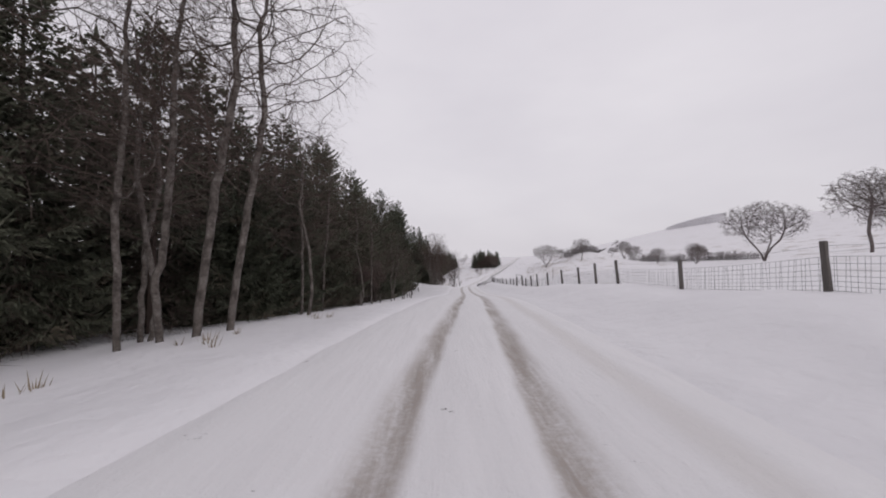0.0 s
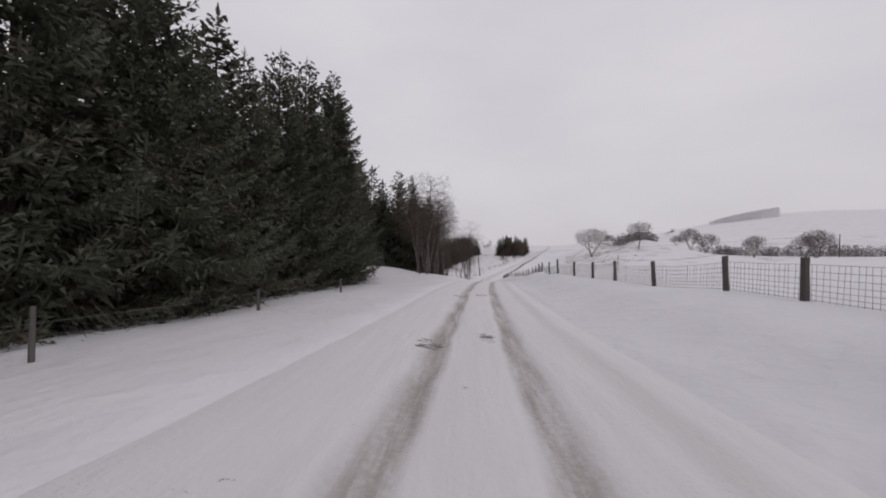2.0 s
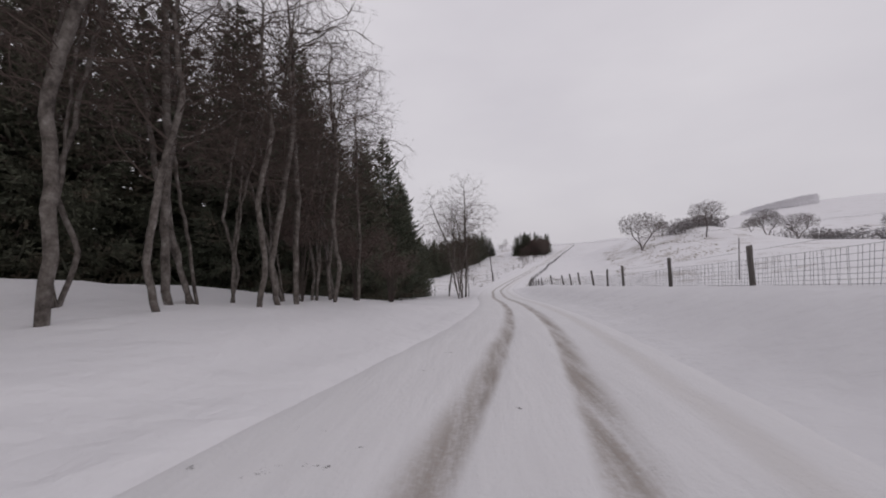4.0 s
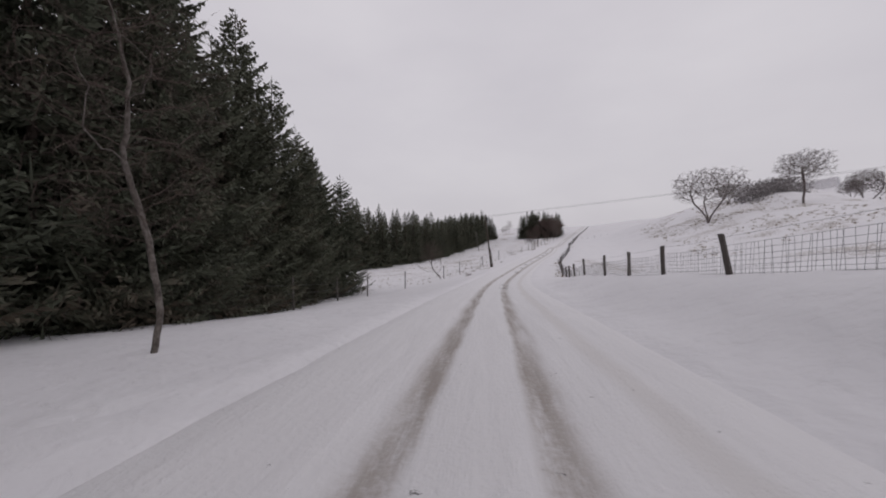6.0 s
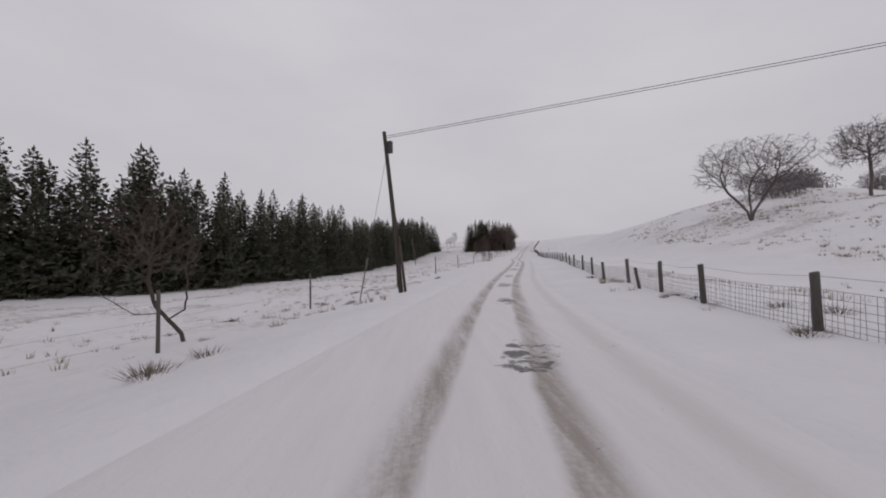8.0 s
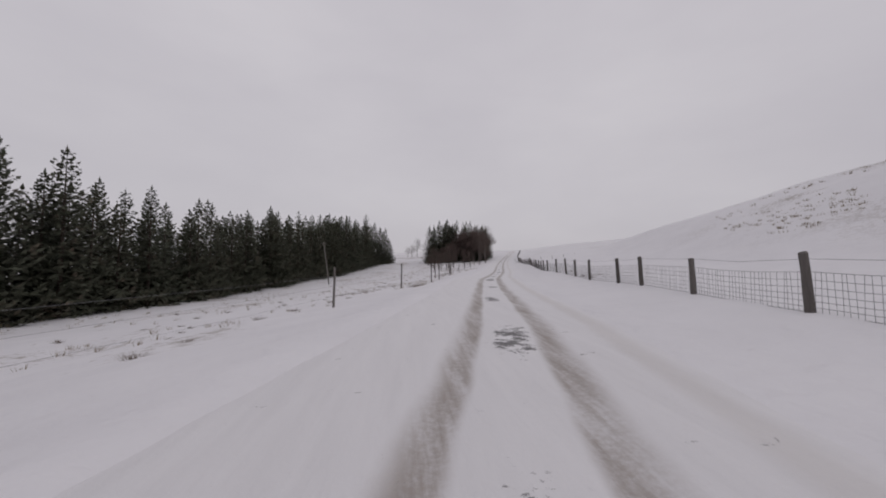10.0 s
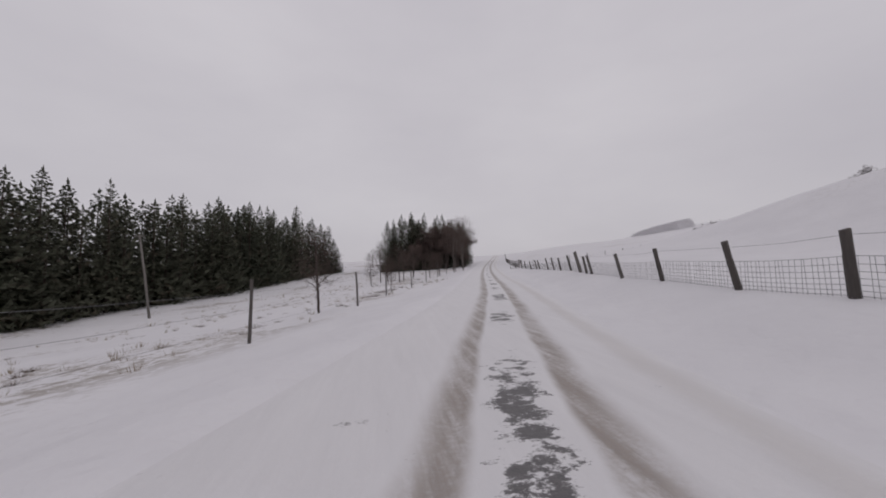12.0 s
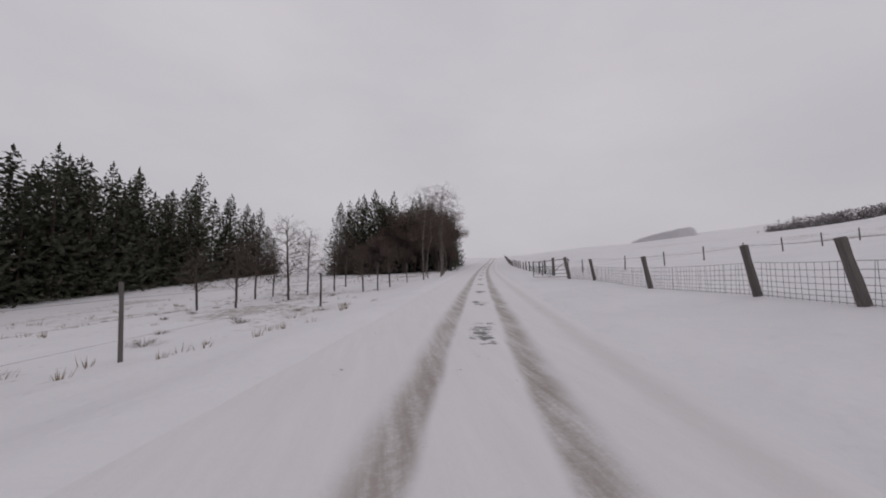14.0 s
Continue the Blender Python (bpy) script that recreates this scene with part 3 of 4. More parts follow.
def birch_meshes(seed, height, bends, bole=0.34, width=0.29, stems=1, twig_len=0.85):
    """A slender birch: a winding stem or a few from one stool, and a long crown of fine twigs."""
    rng = random.Random(seed)
    lines, lobes = [], []
    for k in range(stems):
        a, lean = rng.uniform(0, 6.28), 0.0 if stems == 1 else rng.uniform(0.06, 0.15)
        tall = height * (1 if k == 0 else rng.uniform(0.8, 0.97))
        dx, dy = bends * tall + math.cos(a) * lean * tall, math.sin(a) * lean * tall
        line = [(math.cos(a) * 0.18 * (k > 0), math.sin(a) * 0.18 * (k > 0), -0.4)]
        for u in (0.12, 0.3, 0.5, 0.7, 0.86):
            line.append((dx * u + rng.gauss(0, 0.015) * tall, dy * u + rng.gauss(0, 0.015) * tall, tall * u))
        lines.append(line)
        for u, w in ((bole + 0.10, 0.8), (0.66, 1.0), (0.84, 0.75)):
            lobes.append(((dx * u, dy * u, tall * u), (width * w * tall * 0.9, width * w * tall * 0.9, tall * 0.16)))
    return grown_tree_meshes(seed, BIRCH, BIRCH_TWIG, lines, lobes, 560 + 260 * stems, 0.36, 2.6, 0.0085, 2.12, 5, twig_len, 0.0058, 0.16, 0.16)


def leafy_shrub_meshes(seed, height, width, count, leaf, material):
    """Stems and a ragged crown of withered leaves that hang on through the winter."""
    rng = random.Random(seed)
    stems, crown = Soup(), Soup()
    tips = []
    for _ in range(12):
        a, r = rng.uniform(0, 6.28), rng.uniform(0.2, 1.0) * width
        mid = Vector((math.cos(a) * r * 0.3, math.sin(a) * r * 0.3, height * 0.45))
        end = Vector((math.cos(a) * r, math.sin(a) * r, height * rng.uniform(0.55, 1.0) * (1.1 - 0.4 * r / width)))
        stems.tube([(math.cos(a) * 0.1, math.sin(a) * 0.1, -0.2), tuple(mid), tuple(end)], [0.03, 0.02, 0.008], 4, False)
        tips += [(mid, end)] * 2
        for _ in range(5):
            u = rng.uniform(0.2, 1)
            p = mid.lerp(end, u)
            q = p + Vector((rng.gauss(0, 0.5), rng.gauss(0, 0.5), rng.gauss(0.15, 0.35))) * width * 0.35
            stems.tube([tuple(p), tuple(q)], [0.016, 0.005], 3, False)
            tips.append((p, q))
    for _ in range(count):
        p, q = rng.choice(tips)
        c = p.lerp(q, rng.random()) + Vector((rng.gauss(0, 0.16), rng.gauss(0, 0.16), rng.gauss(0, 0.16))) * width * 0.5
        if c.z < 0.15:
            continue
        d = Vector((rng.uniform(-1, 1), rng.uniform(-1, 1), rng.uniform(-1, 1))) * leaf * 2.4
        e = Vector((rng.uniform(-1, 1), rng.uniform(-1, 1), rng.uniform(-1, 1))) * leaf * 0.42
        crown.tri(c, c + d, c + e)
    return stems.mesh("shrub_stems", TWIG), crown.mesh("shrub_crown", material)


def plant(meshes, name, loc, label, group="", rz=0.0, scale=1.0, parts=("trunk", "crown"), category="tree"):
    ob = thing(name, loc, label, category, group, rz, scale)
    part_of(parts[0], meshes[0], ob)
    part_of(parts[1], meshes[1], ob)
    return ob


rnd = random.Random(7)
NEAR_SPRUCE = [spruce_meshes(n, h, w, b, 0.25, 0.050, 0.52, 0.15, g, d, -0.7) for n, h, w, b, g, d in ((1, 16, 4.9, 0.07, 0.08, 900), (2, 17.5, 5.1, 0.09, 0.1, 1100), (3, 14.5, 4.6, 0.04, 0.08, 500), (4, 16.5, 4.5, 0.10, 0.12, 1100), (5, 13, 4.4, 0.04, 0.08, 500))]
# edge trees with bare, twiggy lower stems
BARE_EDGE = [spruce_meshes(n, h, w, b, 0.26, 0.052, 0.54, 0.17, g, 3200, -0.7) for n, h, w, b, g in ((9, 16, 4.6, 0.30, 0.16), (10, 17, 4.4, 0.34, 0.2))]
# the full-crowned tree at the end of the wood
END_SPRUCE = spruce_meshes(21, 15.2, 4.7, 0.03, 0.22, 0.075, 0.46, 0.16, 0.04, 400)
SECOND_SPRUCE = [spruce_meshes(n, h, w, b, 0.46, 0.24, 0.62, 0, g, 200) for n, h, w, b, g in ((6, 16, 4.6, 0.07, 0.06), (7, 17.5, 4.8, 0.08, 0.06), (8, 16.5, 4.5, 0.08, 0.08))]
INNER_SPRUCE = [spruce_meshes(n, h, w, 0.05, 1.1, 0.42, 1.05, 0, 0.02) for n, h, w in ((17, 15, 4.4), (18, 16, 4.6), (19, 14, 4.4))]
FAR_SPRUCE = [spruce_meshes(n, h, w, b, 0.56, 0.21, 0.64, 0, g) for n, h, w, b, g in ((11, 15, 4.0, 0.06, 0.06), (12, 16, 4.2, 0.07, 0.06), (13, 14, 4.0, 0.05, 0.06), (14, 15.5, 3.7, 0.08, 0.08), (15, 12.5, 3.8, 0.05, 0.06), (16, 16.5, 4.2, 0.08, 0.08))]


def spruce_at(meshes, st, o, label, group, scale=1.0, turn=180):
    x, y, _ = at_road(st, o)
    plant(meshes, "spruce_tree", (float(x), float(y), ground_z(float(x), float(y)) - 0.1), label, group, rnd.uniform(-turn, turn), scale * rnd.uniform(0.88, 1.12))


def joined_spruces(name, spots, label):
    """The trees inside a wood, of which only a mass can be made out, as one mesh."""
    cores = []
    for trunk, crown in INNER_SPRUCE:
        v, f, n = [], [], 0
        for me in (trunk, crown):
            co = np.empty(len(me.vertices) * 3)
            me.vertices.foreach_get("co", co)
            v.append(co.reshape(-1, 3))
            f += [tuple(n + i for i in p.vertices) for p in me.polygons]
            n += len(me.vertices)
        cores.append((np.concatenate(v), f, len(trunk.polygons)))
    verts, faces, mats, n = [], [], [], 0
    for k, (x, y, z, turn, size) in enumerate(spots):
        v, f, wood = cores[k % len(cores)]
        c, s = math.cos(turn), math.sin(turn)
        verts.append(v @ np.array([[c, s, 0], [-s, c, 0], [0, 0, 1]]) * size + (x, y, z))
        faces += [tuple(n + i for i in p) for p in f]
        mats += [1] * wood + [0] * (len(f) - wood)
        n += len(v)
    me = bpy.data.meshes.new(name)
    me.from_pydata(np.concatenate(verts).tolist(), [], faces)
    me.materials.append(NEEDLES)
    me.materials.append(BARK)
    me.polygons.foreach_set("material_index", mats)
    tagged(new(name, me), label, "trees", kind="stuff")


def wood_height(y):
    """How tall the wood stands along the road, against its usual height."""
    return float(np.interp(y, (0, 30, 44, 52, 72, 77, 90, 100, 110, 128, 135, 147, 152), (0.80, 0.86, 0.96, 1.03, 1.04, 1.04, 1.12, 1.06, 1.0, 1.0, 1.08, 1.06, 0.88)))


def roadside_wood():
    """The dense spruce wood along the left of the road, its edge rows first."""
    label = "tall dark green spruce at the edge of a roadside wood"
    y = -14.0
    while y < 157:
        # the wood's edge steps back where birches stand in front of it
        edge = np.interp(y, (-14, 10, 18, 36, 46, 64, 71, 77, 86, 94, 101, 112, 128, 136, 157), (-13.5, -13.5, -12, -13, -12.6, -12.6, -12.8, -20, -24, -22, -15, -13, -13, -14.5, -17.5))
        kinds = BARE_EDGE if y < 44 and rnd.random() < 0.75 else NEAR_SPRUCE
        spruce_at(rnd.choice(kinds), y + rnd.uniform(-0.8, 0.8), edge - rnd.uniform(0, 1.4), label, "spruces of the roadside wood", wood_height(y), 40)
        y += rnd.uniform(2.9, 4.1)
    x, y = -12.2, 160.8
    plant(END_SPRUCE, "spruce_tree", (x, y, ground_z(x, y) - 0.1), "full conical dark green spruce closing the roadside wood", "spruces of the roadside wood", 20, 1.13)
    for x, y, k in ((-14.4, 162.0, 0.86), (-8.9, 157.4, 0.55), (-12.4, 157.0, 0.82), (-14.6, 158.6, 0.88), (-12.2, 154.6, 0.85), (-17.5, 157.5, 0.9)):
        plant(NEAR_SPRUCE[2], "spruce_tree", (x, y, ground_z(x, y) - 0.1), label, "spruces of the roadside wood", 3 * x, k * 0.96)
    for st, o, k in ((75.6, -15.4, 1.0), (72.5, -13.6, 1.02)):
        spruce_at(NEAR_SPRUCE[3], st, o, label, "spruces of the roadside wood", k, 40)
    inner = []
    for row in (1, 2, 3):
        y = -14.0
        while y < 156 - row * 2:
            edge = np.interp(y, (-14, 18, 64, 92, 100, 128, 157), (-16, -15, -18, -25, -19, -16, -20))
            o = edge - row * 3.4 + 1.5 + rnd.uniform(-1.2, 1.2)
            if row == 1:
                spruce_at(rnd.choice(SECOND_SPRUCE), y, o, "tall dark spruce inside the roadside wood", "spruces of the roadside wood", wood_height(y) * 0.98)
            else:
                wx, wy, _ = at_road(y, o)
                inner.append((float(wx), float(wy), ground_z(float(wx), float(wy)) - 0.1, rnd.uniform(0, 6.28), rnd.uniform(0.95, 1.15) * wood_height(y)))
            y += rnd.uniform(3.0, 4.2) + row * 0.6
    joined_spruces("inner_wood", inner, "dark mass of spruces deep inside the roadside wood")


def far_plantation():
    """The long plantation across the rough field on the left."""
    front = [(-72, 192), (-43, 191), (-28, 196), (-19, 204), (-14, 222), (-11, 245), (-8, 269), (-2, 298), (4, 323), (8, 348)]
    label, group = "dark green spruce in a far plantation beyond the rough field", "spruces of the far plantation"
    inner = []
    for row in range(4):
        gap = (2.9, 3.5, 4.0, 4.8, 5.4)[row]
        for (x0, y0), (x1, y1) in zip(front, front[1:]):
            far = math.hypot(x1 - x0, y1 - y0)
            nx, ny = -(y1 - y0) / far, (x1 - x0) / far
            for i in range(max(1, round(far / gap))):
                u = (i + rnd.uniform(0.15, 0.85)) / max(1, round(far / gap))
                x, y = x0 + (x1 - x0) * u + nx * row * 3.6 + rnd.uniform(-0.8, 0.8), y0 + (y1 - y0) * u + ny * row * 3.6 + rnd.uniform(-0.8, 0.8)
                tall = float(np.interp(y, (190, 204, 222, 245, 269, 284, 300, 330, 350), (0.98, 0.98, 0.96, 0.94, 0.91, 0.94, 1.04, 1.14, 1.1)))
                if row > 1:
                    inner.append((x, y, ground_z(x, y) - 0.1, rnd.uniform(0, 6.28), rnd.uniform(0.86, 1.0) * tall))
                    continue
                plant(rnd.choice(FAR_SPRUCE), "spruce_tree", (x, y, ground_z(x, y) - 0.1), label, group, rnd.uniform(0, 360), rnd.uniform(0.88, 1.08) * tall)
    joined_spruces("inner_plantation", inner, "dark mass of spruces inside the far plantation")
    for x, y, k in ((7, 351, 1.25), (9.5, 353, 1.05), (8, 355, 0.98), (11.5, 356, 0.95), (10, 358, 0.95), (12.6, 356.5, 0.88), (13.5, 358, 0.88), (14.8, 359.5, 0.75), (15.8, 361, 0.66)):
        plant(rnd.choice(FAR_SPRUCE), "spruce_tree", (x, y, ground_z(x, y) - 0.1), label, group, rnd.uniform(0, 360), k)


def grove():
    """The clump of conifers close to the road ahead."""
    for i in range(44):
        # a close front row, then the rest at random behind it
        u, v = (i / 12, rnd.random() * 0.05) if i < 13 else (rnd.random(), rnd.random())
        x, y = 31.0 + u * 21 + v * 8, 349 - u * 4 + v * 30
        plant(rnd.choice(FAR_SPRUCE[1:4]), "spruce_tree", (x, y, ground_z(x, y) - 0.1), "dark conifer in a small roadside clump", "conifers of the roadside clump", rnd.uniform(0, 360), rnd.uniform(0.9, 1.1) * (1.06 - 0.26 * abs(u - 0.25)))


roadside_wood()
far_plantation()
grove()

BIRCHES = [birch_meshes(n, h, lean) for n, h, lean in ((21, 12, 0.06), (22, 13, 0.10), (23, 11, -0.05), (24, 12.5, 0.0))]
CLUMPS = [birch_meshes(n, 11.0, lean, 0.40, 0.25, 3) for n, lean in ((25, -0.19), (26, -0.10))]
SAPLING = [grown_tree_meshes(n, TWIG, BIRCH_TWIG, [[(0, 0, -0.3), (lean * h * 0.3, 0, h * 0.25), (lean * h * 0.6, 0.05, h * 0.5), (lean * h * 0.9, 0, h * 0.82)]],
                             [((lean * h * 0.5, 0, h * 0.52), (h * w, h * w, h * 0.28)), ((lean * h * 0.8, 0, h * 0.80), (h * w * 0.75, h * w * 0.75, h * 0.2))], 300, 0.19, 1.7, 0.0105, 2.3, 5, 0.5, 0.008, -0.1, 0.4)
           for n, h, lean, w in ((41, 5.0, 0.05, 0.29), (42, 6.5, 0.0, 0.25), (43, 4.4, -0.06, 0.31))]
FORKED = grown_tree_meshes(45, BIRCH, BIRCH_TWIG, [[(0, 0, -0.3), (0.05, 0, 0.9), (-0.15, 0, 1.6), (-0.25, 0, 2.6)], [(0.03, 0, 0.85), (0.45, 0.1, 1.45), (0.9, 0.1, 2.4)], [(0.0, 0, 1.1), (0.2, -0.1, 2.0), (0.3, -0.1, 2.9)]],
                           [((0.2, 0, 2.7), (1.3, 1.2, 1.0))], 120, 0.2, 1.4, 0.009, 2.3, 3, 0.4, 0.005, 0.0, 0.3)
LEANING = grown_tree_meshes(44, TWIG, BIRCH_TWIG, [[(0.35, 0, -0.3), (0.15, 0, 0.35), (-0.75, 0.05, 1.25), (-0.95, 0, 2.0), (-0.85, 0, 3.1)], [(-0.5, 0, 1.0), (-1.5, 0.1, 0.95), (-2.9, 0.2, 1.75)], [(-0.3, 0, 0.8), (0.25, 0, 1.15), (0.35, 0, 2.1)]],
                            [((-0.95, 0, 3.5), (1.7, 1.6, 1.5)), ((-0.3, 0, 3.1), (1.2, 1.2, 1.0))], 420, 0.2, 1.6, 0.0095, 2.3, 5, 0.45, 0.0065, -0.15, 0.35)
SHRUB = [leafy_shrub_meshes(s, h, w, n, 0.085, RUSTLEAF) for s, h, w, n in ((51, 5.5, 2.4, 5200), (52, 4.2, 2.0, 4200), (53, 7.0, 2.6, 6000))]


def tree_at(meshes, name, x, y, label, group="", rz=None, scale=1.0):
    plant(meshes, name, (x, y, ground_z(x, y) - 0.05), label, group, rnd.uniform(0, 360) if rz is None else rz, scale)


# bare birches in front of the wood, beside the road
BIRCH_SPOTS = [(9.7, -7.9, 1.15, 1, 0), (10.3, -7.3, 1.05, 1, 20), (9.5, -8.7, 1.05, 0, 0), (10.2, -9.8, 0.95, 2, 90), (8.9, -9.4, 1.0, 3, 200), (11, -10.8, 0.9, 0, 40), (17.8, -8.4, 1.0, 2, 0), (19.5, -9.6, 0.85, 3, 70), (24, -10.2, 0.8, 1, 300),
               (30.3, -9.4, 0.9, 2, 10), (32.3, -8.9, 0.85, 3, 250), (32.7, -7.3, 0.55, 0, 80), (33.2, -7.0, 0.6, 2, 190), (34.0, -6.3, 0.4, 3, 0), (79, -14.0, 0.85, 1, 120)]
BIRCH_SPOTS += [(85 + 0.95 * n, -8.6 + 0.9 * math.sin(n * 2.4), 0.98 + 0.13 * math.sin(n * 1.7), (4, 0, 5, 2, 3)[n % 5], 77 * n) for n in range(16)]
BIRCH_SPOTS += [(117.6, -4.2, 1.02, 4, 0), (118.3, -3.9, 0.95, 2, 180), (119.3, -4.0, 0.75, 0, 170), (120.2, -3.7, 1.08, 3, 0), (120.8, -3.4, 0.5, 2, 90), (121.6, -5.6, 0.8, 1, 10), (125.1, -4.8, 0.5, 2, 40)]
for st, o, sc, kind, turn in BIRCH_SPOTS:
    x, y, _ = at_road(st, o)
    tree_at((BIRCHES + CLUMPS)[kind], "birch_tree", float(x), float(y), "leafless pale-barked birch at the edge of the spruce wood", "birches beside the road", turn, sc)
for k, (x, y, sc) in enumerate(((44.5, 317, 0.85), (45.3, 319, 0.9), (46.8, 318.5, 0.95), (47.8, 323, 1.0), (49.2, 330, 1.0), (50.5, 337, 1.0))):
    tree_at(BIRCHES[(k + 1) % 4], "birch_tree", x, y, "leafless pale-barked birch beside the conifer clump", "birches beside the clump", None, sc)

# brown shrubs that kept their leaves, along the wood and before the clump
for k, (x, y, sc) in enumerate(((-8.2, 36, 1.0), (-8.4, 40, 1.1), (-8.0, 44, 0.9), (-8.8, 48, 1.0), (-8.6, 53, 0.8), (-1.5, 96, 0.8), (-0.5, 100, 0.9), (0.3, 104, 1.0), (36, 345, 1.0), (41, 343.3, 1.35), (44, 341.8, 1.5), (47, 341, 1.35), (50, 341, 1.5), (52.5, 342, 1.3))):
    ob = thing("brown_shrub", (x, y, ground_z(x, y) - 0.05), "dense shrub still holding withered brown leaves", "shrub", "brown shrubs", rnd.uniform(0, 360), sc)
    part_of("woody_base", SHRUB[k % 3][0], ob)
    part_of("foliage", SHRUB[k % 3][1], ob)

# taller brown-headed trees along the front of the clump
BROWN = leafy_shrub_meshes(54, 12.0, 4.2, 11000, 0.14, RUSTLEAF)
for k, (x, y, sc) in enumerate(((38.5, 345.5, 0.85), (41, 344.5, 1.0), (43.5, 342.5, 1.2), (45.5, 343, 1.35), (47.5, 341.5, 1.35), (49.5, 341.5, 1.25), (51.5, 342.5, 1.05))):
    plant(BROWN, "brown_tree", (x, y, ground_z(x, y) - 0.05), "bushy brown-headed tree before the conifer clump", "brown trees of the clump", 70 * k, sc)

def domed_tree_meshes(seed, height, width, bole, forks, lean=0.0):
    """A wind-pruned leafless tree: winding stems that fork low down and carry a wide head of several lobes."""
    rng = random.Random(seed)
    lines, lobes = [], []
    turn = rng.uniform(0, 6.28)
    for k in range(forks):
        a = turn + 6.283 * k / forks + rng.uniform(-0.3, 0.3)
        out = width * (0.22 if forks > 1 else 0.05) * rng.uniform(0.8, 1.15)
        line = [(0.0, 0.0, -0.4), (lean * height * 0.1 + math.cos(a) * out * 0.12, math.sin(a) * out * 0.12, height * 0.1)]
        for u in (0.4, 0.75, 1.0):
            z = height * (bole + 0.22) * u
            line.append((math.cos(a) * out * u + lean * z + rng.gauss(0, 0.02) * height, math.sin(a) * out * u + rng.gauss(0, 0.02) * height, z + height * 0.06))
        lines.append(line)
    for k in range(6):
        a = turn + k * 1.05 + rng.uniform(-0.3, 0.3)
        r = width * 0.29
        lobes.append(((math.cos(a) * r + lean * height * 0.7, math.sin(a) * r, height * rng.uniform(0.52, 0.72)), (width * 0.22, width * 0.22, height * 0.25)))
    lobes.append(((lean * height * 0.8, 0, height * 0.80), (width * 0.30, width * 0.30, height * 0.18)))
    return grown_tree_meshes(seed, FAR_TWIG, FAR_TWIG, lines, lobes, 1600, height * 0.027, height * 0.30, height * 0.0014, 2.32, 6, height * 0.055, height * 0.0021, 0.12, 0.02)


DOMED = [domed_tree_meshes(*v) for v in ((31, 13, 15, 0.16, 3, 0.0), (32, 13.5, 11.0, 0.26, 1, -0.03), (33, 10, 11, 0.14, 3, 0.04), (34, 12, 11, 0.22, 2, 0.05))]

# round-headed bare trees on the rise beyond the right-hand fence
for k, (x, y, sc) in enumerate(((62.8, 216.2, 1.08), (84.8, 217.4, 1.0), (77, 232, 0.6), (124, 244, 1.05), (88, 98, 1.3), (84, 70, 1.25), (112, 236, 0.6), (120, 170, 0.9), (118, 222, 0.75), (96, 74, 1.35), (140, 196, 1.0), (108, 180, 0.7))):
    tree_at(DOMED[k % 4], "bare_tree", x, y, "leafless round-headed tree on a snowy rise", "bare trees on the rise", 40 * k, sc)

tree_at(FORKED, "sapling", -3.3, 39.7, "pale forked birch sapling before the brown edge of the wood", "", 0, 1.1)
tree_at(LEANING, "leaning_tree", 1.4, 173.2, "small leafless tree with a leaning forked trunk in the snow", "", 0, 1.1)

# saplings in the rough field and by the road
for k, (x, y, sc) in enumerate(((26.9, 265.6, 1.0), (31.2, 281.8, 0.5), (28.5, 299.7, 0.9), (31, 298.9, 0.9), (29.8, 306, 0.95), (31, 306.5, 0.8), (32.9, 303.6, 1.25), (33.7, 306.4, 0.9), (38.2, 306, 0.9),
                                (35.5, 309, 0.95), (36, 314, 1.0), (40.5, 310, 1.0), (25, 404, 1.4), (28, 409, 1.6), (23, 410, 1.3))):
    tree_at(SAPLING[k % 3], "sapling", x, y, "slender leafless sapling standing in the snow", "saplings by the road", None, sc)


def scrub_band(name, line, width, height, count, seed, label, matter=None):
    """A far band of scrub or planting on the hillside, too distant to tell its trees apart."""
    rng = random.Random(seed)
    s = Soup()
    for _ in range(count):
        i = rng.randrange(len(line) - 1)
        u = rng.random()
        x = line[i][0] + (line[i + 1][0] - line[i][0]) * u + rng.gauss(0, width)
        y = line[i][1] + (line[i + 1][1] - line[i][1]) * u + rng.gauss(0, width)
        z, h = ground_z(x, y) - 0.3, height * rng.uniform(0.5, 1.15)
        bush(s, rng, x, y, z, h)
    tagged(new(name, s.mesh(name, matter or SCRUB)), label, "scrub", kind="stuff")


def bush(s, rng, x, y, z, h):
    """One far bush: a few stems and a head of small twig clumps."""
    for _ in range(56):
        a, t = rng.uniform(0, 6.28), rng.uniform(0.05, 0.95)
        r = h * 0.5 * math.sqrt(rng.random()) * math.sin(0.6 + 2.3 * t)
        c = Vector((x + math.cos(a) * r, y + math.sin(a) * r, z + h * t))
        d = Vector((rng.gauss(0, 1), rng.gauss(0, 1), rng.gauss(0, 0.8))) * h * 0.07
        e = Vector((rng.gauss(0, 1), rng.gauss(0, 1), rng.gauss(0.4, 0.8))) * h * 0.07
        s.tri(c, c + d, c + e)
    s.tube([(x, y, z), (x, y, z + h * 0.6)], [h * 0.03, h * 0.015], 3, False)


